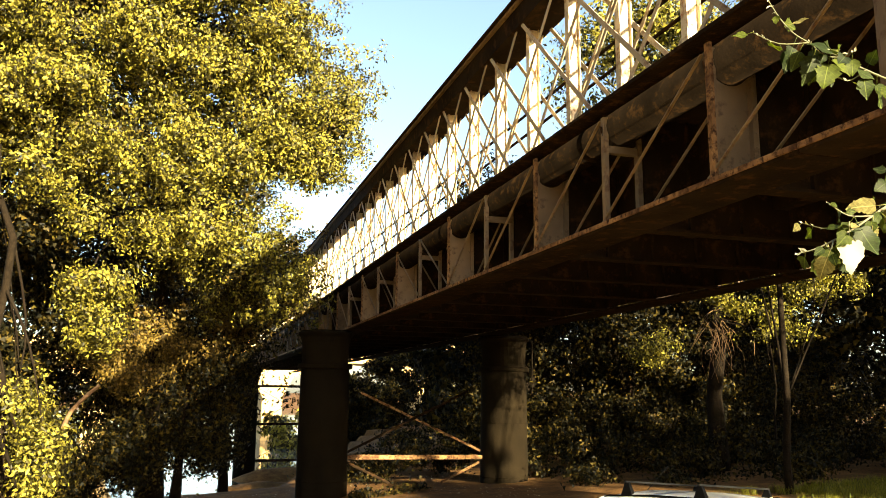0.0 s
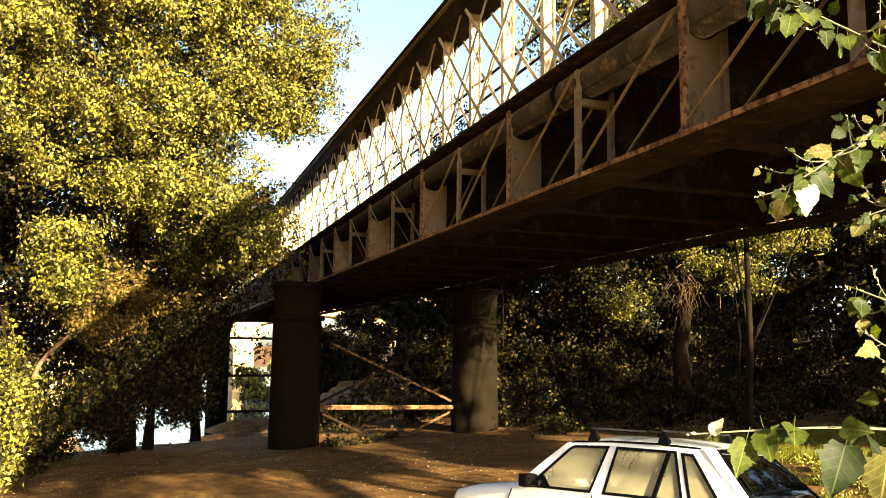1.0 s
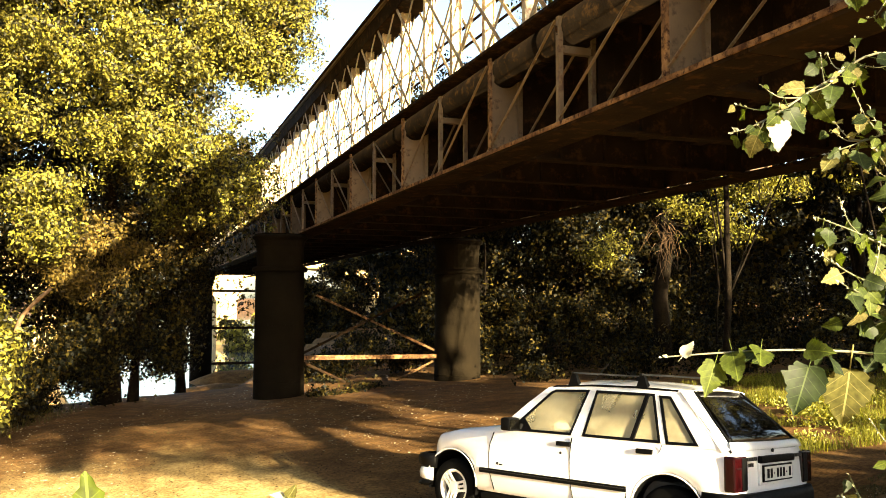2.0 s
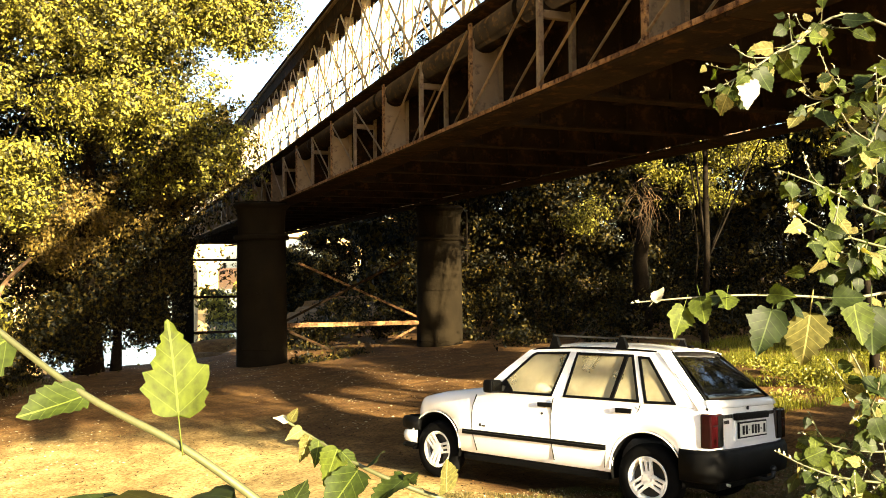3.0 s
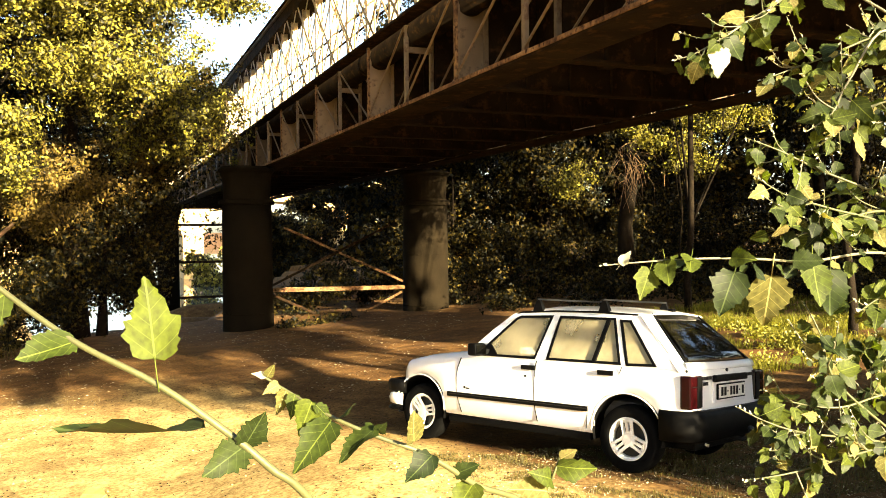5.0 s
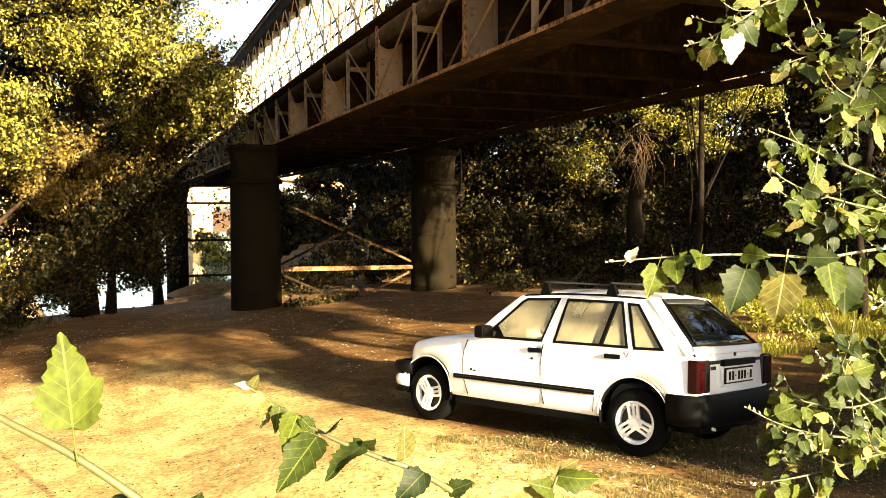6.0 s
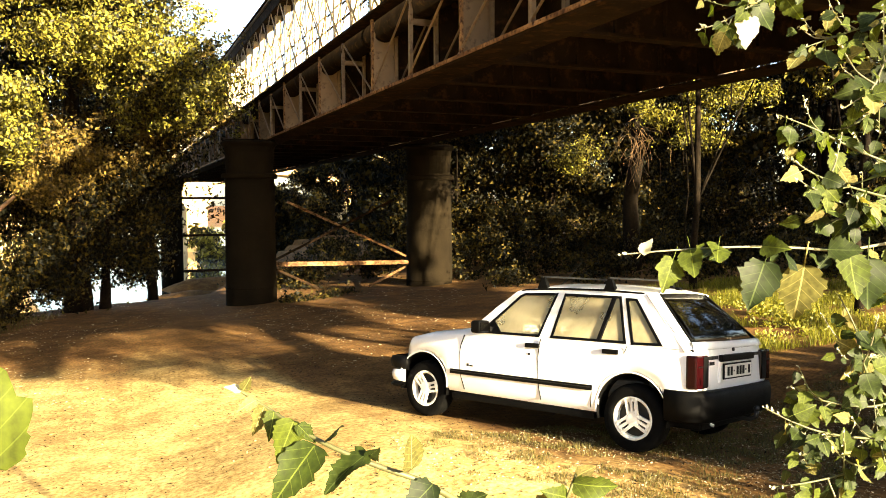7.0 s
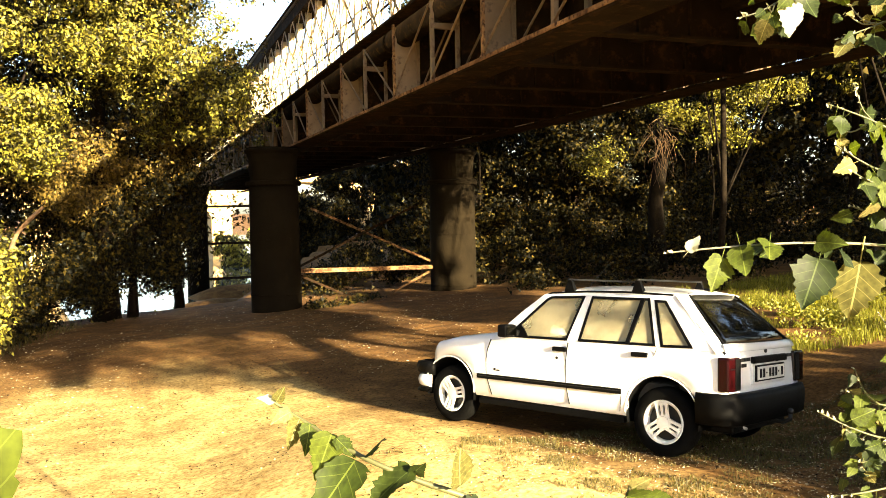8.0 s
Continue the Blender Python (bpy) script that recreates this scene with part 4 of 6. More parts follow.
# bumpers
def bumper(xe, xm, sign, z0, z1):
    """Wraps round one end of the car: xm at the middle, xe where it ends on the flank."""
    bm = bmesh.new()
    plan = [(xe, 0.757), (xe + (xm - xe) * 0.55, 0.752), (xe + (xm - xe) * 0.80, 0.725), (xe + (xm - xe) * 0.93, 0.62), (xe + (xm - xe) * 0.985, 0.42), (xm, 0.0)]
    plan = plan + [(x, -y) for x, y in plan[-2::-1]]
    prof = [(-0.03, z0), (0.012, z0 + 0.02), (0.026, (z0 + z1) / 2), (0.026, z1 - 0.045), (0.012, z1 - 0.008), (-0.03, z1)]
    rows = []
    for i, (x, y) in enumerate(plan):
        a, b = Vector(plan[max(0, i - 1)]), Vector(plan[min(len(plan) - 1, i + 1)])
        d = (b - a).normalized()
        n = Vector((d.y, -d.x)) * (1 if sign > 0 else -1)
        n = n if n.dot(Vector((x - (xe - sign * 0.3), y))) > 0 else -n
        rows.append([bm.verts.new((x + n.x * o, y + n.y * o, z)) for o, z in prof])
    for r0, r1 in zip(rows, rows[1:]):
        for k in range(len(prof)):
            bm.faces.new((r0[k], r0[(k + 1) % len(prof)], r1[(k + 1) % len(prof)], r1[k]))
    bm.faces.new(rows[0])
    bm.faces.new(rows[-1][::-1])
    bmesh.ops.recalc_face_normals(bm, faces=bm.faces)
    return bm


part("rear_bumper", bumper(-0.30, -0.63, -1, 0.30, 0.562), BLACK_PLASTIC, car, "black plastic rear bumper", True)
part("front_bumper", bumper(2.57, 2.87, 1, 0.445, 0.585), BLACK_PLASTIC, car, "black plastic front bumper", True)
bm = bumper(2.62, 2.83, 1, 0.315, 0.445)
part("front_valance", bm, CAR_PAINT, car, smooth=True)
bm = bumper(2.62, 2.84, 1, 0.27, 0.317)
part("front_spoiler", bm, BLACK_PLASTIC, car, smooth=True)
bm = bmesh.new()
add_tube(bm, [(-0.30, 0.34, 0.268), (-0.45, 0.34, 0.268), (-0.53, 0.345, 0.252)], [0.012, 0.012, 0.012], 10)
part("exhaust_tip", bm, PLATE_WHITE, car, "bright exhaust tail pipe", True)
bm = bmesh.new()
add_tube(bm, [(-0.5, 0.0, 0.30), (-0.68, 0.0, 0.29), (-0.74, 0.0, 0.32), (-0.745, 0.0, 0.37)], [0.018] * 4, 8)
bmesh.ops.create_uvsphere(bm, u_segments=10, v_segments=8, radius=0.026, matrix=Matrix.Translation((-0.745, 0, 0.385)))
part("tow_ball", bm, DARK_METAL, car, smooth=True)

# wheel arch liners
for c in (0.0, WB):
    for s in (1, -1):
        bm = bmesh.new()
        n = 20
        ring = []
        for k in range(n + 1):
            a = -0.25 + (math.pi + 0.5) * k / n
            ring.append([bm.verts.new((c + 0.322 * math.cos(a), s * y, ARCH_Z + 0.322 * math.sin(a))) for y in (0.752, 0.40)])
        for a, b in zip(ring, ring[1:]):
            bm.faces.new((a[0], b[0], b[1], a[1]))
        bm.faces.new([r[1] for r in ring])
        part("arch_liner", bm, BLACK_PLASTIC, car)
        bm = bmesh.new()
        pts = [(c + 0.332 * math.cos(a), s * 0.761, ARCH_Z + 0.332 * math.sin(a)) for a in np.linspace(0.0, math.pi, 21)]
        add_tube(bm, pts, [0.006] * 21, 6)
        part("arch_lip", bm, CAR_PAINT, car, smooth=True)


# wheels
def wheel_meshes():
    bm = bmesh.new()
    add_lathe(bm, [(0.168, -0.165), (0.20, -0.172), (0.255, -0.165), (0.274, -0.15), (0.281, -0.12), (0.282, -0.055), (0.274, -0.025), (0.255, -0.010), (0.20, -0.004), (0.176, -0.012), (0.168, -0.03)], "Y", 44, close=True)
    tyre = finish("tyre", bm, RUBBER, True)
    bm = bmesh.new()
    add_lathe(bm, [(0.178, -0.008), (0.183, -0.02), (0.170, -0.032), (0.158, -0.06), (0.155, -0.15), (0.150, -0.15), (0.150, -0.05), (0.152, -0.022), (0.166, -0.012)], "Y", 44, close=True)
    rim = finish("rim", bm, WHEEL_PAINT, True)
    bm = bmesh.new()
    add_lathe(bm, [(0.0001, -0.062), (0.148, -0.066), (0.148, -0.075), (0.0001, -0.075)], "Y", 30)
    back = finish("brake_disc", bm, DARK_METAL, False)
    bm = bmesh.new()
    add_lathe(bm, [(0.052, -0.05), (0.052, -0.02), (0.045, -0.012), (0.0001, -0.010)], "Y", 24)
    hub = finish("hub_cap", bm, WHEEL_PAINT, False)
    bm = bmesh.new()
    for off in (-0.036, 0.0, 0.036):
        add_bar(bm, (off, -0.026, 0.030 if off else 0.045), (off * 1.25, -0.018, 0.158), 0.022, 0.022, (0, 1, 0))
    add_box(bm, (-0.052, -0.034, 0.028), (0.052, -0.014, 0.062), 0.004)
    add_box(bm, (-0.058, -0.030, 0.134), (0.058, -0.012, 0.158), 0.004)
    spoke = finish("spoke", bm, WHEEL_PAINT, False)
    return tyre, rim, back, hub, spoke


TYRE, RIM, BACK, HUB, SPOKE = wheel_meshes()
for c, turn in ((0.0, 8), (WB, 42)):
    for s in (1, -1):
        wheel = part("wheel", TYRE.copy(), None, car, "black tyre on a white alloy wheel")
        wheel.matrix_basis = pose(c, s * 0.735, 0.280) @ (Matrix.Identity(4) if s > 0 else pose(0, 0, 0, 0, 0, 180)) @ pose(0, 0, 0, 0, turn, 0)
        for nm, me in (("rim", RIM), ("brake_disc", BACK), ("hub_cap", HUB)):
            part(nm, me, None, wheel)
        for k in range(3):
            part("spoke", SPOKE, None, wheel).matrix_basis = pose(0, 0, 0, 0, 120 * k, 0)

# inside
for x, y in ((0.95, 0.36), (0.95, -0.36)):
    bm = bmesh.new()
    add_box(bm, (x - 0.25, y - 0.23, 0.36), (x + 0.25, y + 0.23, 0.55), 0.05)
    add_box(bm, (x - 0.36, y - 0.22, 0.50), (x - 0.24, y + 0.22, 1.03), 0.05)
    add_box(bm, (x - 0.40, y - 0.13, 1.05), (x - 0.30, y + 0.13, 1.20), 0.04)
    part("front_seat", bm, INTERIOR, car)
bm = bmesh.new()
add_box(bm, (-0.05, -0.60, 0.40), (0.42, 0.60, 0.58), 0.05)
add_box(bm, (-0.20, -0.60, 0.52), (-0.06, 0.60, 1.0), 0.05)
part("rear_seat", bm, INTERIOR, car)
bm = bmesh.new()
add_box(bm, (1.40, -0.62, 0.66), (1.60, 0.62, 0.88), 0.04)
part("dashboard", bm, INTERIOR, car)
bm = bmesh.new()
add_box(bm, (-0.42, -0.58, 0.86), (-0.12, 0.58, 0.885), 0.005)
part("parcel_shelf", bm, INTERIOR, car)
bm = bmesh.new()
ring = [(1.27 + 0.06 * math.sin(a), 0.36 + 0.18 * math.cos(a), 0.84 + 0.17 * math.sin(a)) for a in np.linspace(0, 2 * math.pi, 21)]
add_tube(bm, ring, [0.013] * 21, 6)
part("steering_wheel", bm, BLACK_PLASTIC, car, smooth=True)

# roof rack, a thing that stands on the roof
rack = thing("roof_rack", "pair of black steel roof bars clamped on the car roof", "roof rack", m=CAR.copy())
for x in (1.02, 0.32):
    bm = bmesh.new()
    add_bar(bm, (x, -0.60, 1.436), (x, 0.60, 1.436), 0.02, 0.016)
    part("cross_bar", bm, DARK_METAL, rack)
    for s in (1, -1):
        bm = bmesh.new()
        y = s * 0.555
        vs = [bm.verts.new(p) for p in ((x - 0.055, y - s * 0.01, 1.345), (x + 0.055, y - s * 0.01, 1.345), (x + 0.018, y, 1.43), (x - 0.018, y, 1.43), (x - 0.055, y + s * 0.035, 1.325), (x + 0.055, y + s * 0.035, 1.325), (x + 0.018, y + s * 0.03, 1.43), (x - 0.018, y + s * 0.03, 1.43))]
        for f in ((0, 1, 2, 3), (5, 4, 7, 6), (0, 4, 5, 1), (1, 5, 6, 2), (2, 6, 7, 3), (3, 7, 4, 0)):
            bm.faces.new([vs[i] for i in f])
        bmesh.ops.recalc_face_normals(bm, faces=bm.faces)
        part("rack_foot", bm, BLACK_PLASTIC, rack)
bm = bmesh.new()
add_tube(bm, [(1.18, 0.02, 1.375), (0.98, -0.02, 1.60)], [0.004, 0.002], 6)
part("aerial", bm, DARK_METAL, car)

# ---- trees ----
def leaf_cloud(name, pts, size, mat, rng, thin=0.55):
    """Many small leaves, one island each, folded where they are seen near; on a bough they turn their faces outwards."""
    n = len(pts)
    d = rng.normal(size=(n, 3))
    d[:, 2] -= 0.5
    r = rng.normal(size=(n, 3))
    if pts.shape[1] > 3:
        r = r * 0.7 + pts[:, 3:]
        pts = pts[:, :3]
    r /= np.linalg.norm(r, axis=1)[:, None]
    d -= r * (d * r).sum(axis=1)[:, None]
    d /= np.linalg.norm(d, axis=1)[:, None]
    s = np.cross(d, r)
    s /= np.linalg.norm(s, axis=1)[:, None]
    u = np.cross(d, s)
    ln = size * rng.uniform(0.6, 1.35, n)[:, None]
    w = ln * thin * 0.5
    if mat is LEAF_DARK or size > 0.18:
        v = np.empty((n, 3, 3))
        v[:, 0] = pts + d * ln
        v[:, 1] = pts + d * ln * 0.2 + s * w * 1.25
        v[:, 2] = pts + d * ln * 0.1 - s * w * 1.25
        me = bpy.data.meshes.new(name)
        me.from_pydata(v.reshape(-1, 3), [], np.arange(n * 3).reshape(-1, 3))
        me.materials.append(mat)
        return me
    v = np.empty((n, 4, 3))
    v[:, 0] = pts
    v[:, 1] = pts + d * ln * 0.45 + s * w + u * w * 0.5
    v[:, 2] = pts + d * ln
    v[:, 3] = pts + d * ln * 0.45 - s * w + u * w * 0.5
    me = bpy.data.meshes.new(name)
    me.vertices.add(n * 4)
    me.vertices.foreach_set("co", v.reshape(-1))
    idx = np.arange(n)[:, None] * 4
    tri = np.concatenate([idx + np.array([0, 1, 2]), idx + np.array([0, 2, 3])], 1).reshape(-1)
    me.loops.add(n * 6)
    me.loops.foreach_set("vertex_index", tri.astype(np.int32))
    me.polygons.add(n * 2)
    me.polygons.foreach_set("loop_start", np.arange(0, n * 6, 3, dtype=np.int32))
    me.update(calc_edges=True)
    me.materials.append(mat)
    return me


def crown_points(blobs, n, rng, clump=0.34, per=42, shell=0.55, bough=0.62, spread=13):
    """Boughs thrown out through the ellipsoids (centre, radii), sprays of leaves on each, with gaps between."""
    b = np.array(blobs, float)
    vol = (b[:, 3] * b[:, 4] * b[:, 5]) ** 0.75
    n_spray = max(1, n // per)
    n_bough = max(len(blobs), n_spray // spread)
    pick = np.concatenate([np.arange(len(blobs)), rng.choice(len(blobs), size=n_bough - len(blobs), p=vol / vol.sum())]) if n_bough > len(blobs) else np.arange(len(blobs))
    d = rng.normal(size=(len(pick), 3))
    d /= np.linalg.norm(d, axis=1)[:, None]
    r = (shell + (1.0 - shell) * rng.uniform(0, 1, len(pick)) ** 0.6) * (1.0 + 0.08 * rng.normal(size=len(pick)))
    c = b[pick, :3] + d * r[:, None] * b[pick, 3:]
    reach = np.minimum(bough, 0.45 * b[pick, 3:].min(axis=1)) * rng.uniform(0.6, 1.4, len(pick))
    q = rng.integers(0, len(c), n_spray)
    off = rng.normal(size=(n_spray, 3)) * reach[q][:, None]
    off[:, 2] *= 0.6
    sp = c[q] + off
    out = off / np.linalg.norm(off, axis=1)[:, None]
    k = rng.integers(0, n_spray, n)
    off = rng.normal(size=(n, 3)) * (clump * 0.6) * rng.uniform(0.6, 1.4, n_spray)[k][:, None]
    off[:, 2] = off[:, 2] * 0.8 - 0.04
    return np.concatenate([sp[k] + off, out[k] + 0.6 * off / clump], axis=1), c


def limbs(bm, base, top, radius, targets, rng, sides=9, low=0.3):
    """A tapered trunk and limbs that run out to the clumps."""
    base, top = Vector(base), Vector(top)
    n = 8
    line = []
    for i in range(n + 1):
        t = i / n
        p = base.lerp(top, t) + Vector((rng.normal() * 0.10, rng.normal() * 0.10, 0)) * min(1, 4 * t)
        line.append(p)
    rad = [radius * (1 - 0.75 * i / n) * (1.35 if i == 0 else 1) for i in range(n + 1)]
    add_tube(bm, line, rad, sides, 0.08, rng)
    for q in targets:
        q = Vector(q)
        t = rng.uniform(low, 0.97)
        i = min(n - 1, int(t * n))
        a = line[i]
        mid = a.lerp(q, 0.5) + Vector((rng.normal() * 0.25, rng.normal() * 0.25, 0.25))
        r0 = rad[i] * rng.uniform(0.25, 0.5)
        add_tube(bm, smooth_line([a, mid, q], 4), [max(0.008, r0 * (1 - k / 9.5)) for k in range(9)], 6)
    return bm


def tree(name, label, base, top, radius, blobs, n, size, mat, seed, bark=BARK, clump=0.34, per=42, n_limb=26, shell=0.55, group="", low=0.3, bough=0.62, spread=13, core=0):
    rng = np.random.default_rng(seed)
    t = thing(name, label, "tree", group=group)
    pts, cl = crown_points(blobs, n, rng, clump, per, shell, bough, spread)
    bm = bmesh.new()
    pick = rng.choice(len(cl), size=min(n_limb, len(cl)), replace=False)
    limbs(bm, base, top, radius, [cl[i] for i in pick], rng, low=low)
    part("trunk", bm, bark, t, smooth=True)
    part("crown", leaf_cloud("crown", pts, size, mat, rng), None, t)
    # dark leaves added inside paint the shade between the lit boughs
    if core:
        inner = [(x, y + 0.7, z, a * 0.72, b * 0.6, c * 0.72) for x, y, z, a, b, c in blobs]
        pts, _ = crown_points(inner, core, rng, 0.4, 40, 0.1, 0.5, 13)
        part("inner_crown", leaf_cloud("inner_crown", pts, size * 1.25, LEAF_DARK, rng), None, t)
    return t


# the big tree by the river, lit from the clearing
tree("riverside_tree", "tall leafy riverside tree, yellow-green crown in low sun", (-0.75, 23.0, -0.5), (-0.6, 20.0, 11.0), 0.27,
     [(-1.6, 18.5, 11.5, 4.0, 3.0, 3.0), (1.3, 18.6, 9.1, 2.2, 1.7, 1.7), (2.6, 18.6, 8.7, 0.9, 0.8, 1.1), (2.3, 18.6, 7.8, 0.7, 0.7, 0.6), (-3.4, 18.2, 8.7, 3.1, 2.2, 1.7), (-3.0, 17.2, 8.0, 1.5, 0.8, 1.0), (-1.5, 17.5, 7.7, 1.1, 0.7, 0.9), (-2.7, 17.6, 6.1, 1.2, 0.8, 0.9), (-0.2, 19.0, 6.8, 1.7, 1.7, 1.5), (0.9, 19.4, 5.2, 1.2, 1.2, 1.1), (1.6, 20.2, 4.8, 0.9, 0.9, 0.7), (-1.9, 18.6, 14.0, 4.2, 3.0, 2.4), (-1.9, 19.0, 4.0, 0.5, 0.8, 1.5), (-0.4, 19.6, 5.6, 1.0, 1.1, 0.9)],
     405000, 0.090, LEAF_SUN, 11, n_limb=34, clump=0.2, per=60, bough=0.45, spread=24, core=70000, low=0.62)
# leaf colour darkened to carry the bridge's shadow on this tree
tree("slim_tree", "slim dark trunk with shade-toned leaves hanging over the bank", (-0.12, 22.8, -0.5), (0.3, 22.4, 6.5), 0.12,
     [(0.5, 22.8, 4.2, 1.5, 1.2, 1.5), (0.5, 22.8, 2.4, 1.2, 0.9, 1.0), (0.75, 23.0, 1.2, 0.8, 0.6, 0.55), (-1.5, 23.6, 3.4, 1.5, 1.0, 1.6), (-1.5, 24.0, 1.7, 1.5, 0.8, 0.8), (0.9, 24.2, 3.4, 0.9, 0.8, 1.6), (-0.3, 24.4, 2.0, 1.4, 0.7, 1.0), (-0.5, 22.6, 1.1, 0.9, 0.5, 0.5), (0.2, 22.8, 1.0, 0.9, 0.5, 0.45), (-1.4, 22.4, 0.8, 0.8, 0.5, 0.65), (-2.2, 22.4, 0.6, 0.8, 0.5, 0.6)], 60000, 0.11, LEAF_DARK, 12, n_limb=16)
tree("leaning_tree", "leafy tree with a pale leaning limb in the sun", (-2.9, 16.6, -0.4), (-3.6, 17.2, 7.0), 0.16,
     [(-3.6, 17.2, 0.3, 0.5, 0.5, 0.6), (-2.6, 15.8, 0.5, 0.45, 0.35, 0.7), (-2.35, 15.9, 1.3, 0.3, 0.3, 0.4), (-4.2, 17.0, 1.4, 0.9, 0.9, 1.0), (-3.3, 17.2, 2.0, 0.5, 0.6, 0.5)], 22000, 0.09, LEAF_SUN, 13, clump=0.25, n_limb=18, bough=0.6, spread=26)
limb_thing = thing("broken_limb", "pale barkless limb leaning out of the leaves", "branch")
bm = bmesh.new()
line = smooth_line([(-2.75, 16.3, -0.3), (-2.55, 16.6, 0.85), (-2.12, 16.3, 1.45), (-1.88, 16.0, 2.0), (-1.46, 16.0, 2.45)], 5)
add_tube(bm, line, [0.055 * (1 - 0.5 * i / len(line)) for i in range(len(line))], 9, 0.2, np.random.default_rng(3))
part("limb", bm, PALE_BARK, limb_thing, smooth=True)
# dark leaf colour makes a shaded backdrop for the lit crown
tree("river_tree", "dense tree behind on the river bank, toned dark as shaded backdrop", (-7.0, 27.0, -1.0), (-7.0, 27.0, 9.0), 0.25,
     [(-2.6, 25.2, 5.6, 1.9, 1.0, 1.5), (-3.2, 25.2, 7.6, 1.8, 1.0, 1.5), (-7, 26.0, 8.5, 5.0, 2.8, 4.5), (-3.5, 26.0, 5.0, 3.0, 2.0, 3.5), (-9, 24.0, 4.0, 4.0, 2.4, 3.6), (-4.5, 23.0, 2.2, 2.6, 1.5, 1.9), (-3.2, 24.5, 1.4, 2.0, 1.0, 1.5), (-2.3, 26.5, 3.2, 1.7, 1.4, 2.4)], 120000, 0.155, LEAF_DARK, 14)
tree("bank_tree", "leafy tree leaning over the bridge rail", (1.2, 27.0, -1.5), (1.2, 25.5, 7.0), 0.18,
     [(1.6, 24.6, 5.7, 1.0, 1.2, 0.9), (0.2, 25.0, 6.0, 1.4, 1.2, 1.0), (2.1, 24.5, 4.9, 0.9, 1.0, 0.7), (2.7, 24.4, 5.9, 0.75, 0.9, 0.8), (0.2, 22.2, 4.2, 1.2, 1.0, 0.9), (-1.2, 21.8, 3.4, 1.1, 0.9, 1.0), (1.2, 22.6, 4.6, 0.9, 0.8, 0.7)], 56000, 0.095, LEAF_BROWN, 15, n_limb=18, low=0.5, clump=0.2, bough=0.45)

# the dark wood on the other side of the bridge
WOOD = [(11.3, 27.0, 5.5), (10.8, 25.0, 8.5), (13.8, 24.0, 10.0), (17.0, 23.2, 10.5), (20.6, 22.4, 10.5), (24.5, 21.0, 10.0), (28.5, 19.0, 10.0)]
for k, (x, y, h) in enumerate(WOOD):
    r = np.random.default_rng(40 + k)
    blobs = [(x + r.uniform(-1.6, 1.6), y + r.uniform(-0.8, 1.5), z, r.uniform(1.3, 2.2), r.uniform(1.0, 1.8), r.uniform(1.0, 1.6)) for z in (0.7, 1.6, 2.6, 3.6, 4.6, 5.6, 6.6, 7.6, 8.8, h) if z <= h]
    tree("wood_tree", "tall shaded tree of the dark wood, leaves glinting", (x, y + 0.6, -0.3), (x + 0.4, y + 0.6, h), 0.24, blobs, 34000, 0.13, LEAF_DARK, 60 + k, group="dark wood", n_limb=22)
# the wood goes on behind the river bend
FAR_SIDE = [(9.7, 52.6, (-1.2, 0.2, 1.6, 2.8)), (11.4, 52.0, (-0.8, 1.0, 2.6)), (12.9, 53.0, (0.4, 2.0, 3.6, 5.0, 6.2)), (15.2, 52.5, (0.0, 1.8, 3.6, 5.2, 6.4)), (17.8, 51.5, (0.0, 1.8, 3.6, 5.2)), (20.6, 50.0, (0.0, 1.8, 3.6, 5.4))]
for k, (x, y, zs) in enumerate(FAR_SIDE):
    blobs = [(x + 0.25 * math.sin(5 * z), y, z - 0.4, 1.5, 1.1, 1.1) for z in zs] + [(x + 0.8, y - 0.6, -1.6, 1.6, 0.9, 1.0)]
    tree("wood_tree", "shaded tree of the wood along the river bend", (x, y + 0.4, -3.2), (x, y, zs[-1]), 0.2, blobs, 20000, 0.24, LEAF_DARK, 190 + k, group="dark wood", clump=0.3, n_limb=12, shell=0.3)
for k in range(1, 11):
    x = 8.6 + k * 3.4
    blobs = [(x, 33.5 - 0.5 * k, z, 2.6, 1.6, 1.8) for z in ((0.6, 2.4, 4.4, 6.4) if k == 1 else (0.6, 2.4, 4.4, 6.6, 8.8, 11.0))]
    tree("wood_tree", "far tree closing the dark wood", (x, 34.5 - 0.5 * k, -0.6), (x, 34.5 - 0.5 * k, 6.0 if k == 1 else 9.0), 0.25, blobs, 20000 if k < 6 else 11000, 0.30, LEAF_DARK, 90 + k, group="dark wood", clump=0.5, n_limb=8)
tree("bridge_side_tree", "tree in full leaf rising beside the bridge", (13.1, 18.6, -0.2), (13.3, 18.6, 10.0), 0.26, [(11.4, 18.9, 11.2, 1.9, 1.8, 1.5), (12.8, 18.6, 12.2, 2.0, 1.8, 1.6), (11.2, 18.8, 9.4, 1.3, 1.6, 0.9), (13.4, 18.4, 9.6, 2.0, 1.8, 1.4), (13.0, 18.6, 7.4, 2.0, 1.8, 1.0)], 34000, 0.13, LEAF_SUN, 159, group="trees beside the bridge", low=0.5)
# side trees, mostly out of view, added to keep sun off the wood
SIDE = [(11.5, 14.0, 10.4), (11.0, 9.5, 9.4), (15.6, 12.0, 11.0), (15.0, 6.0, 12.0), (20.5, 9.5, 11.0), (18.5, 14.6, 9.5), (25.5, 11.0, 10.5)]
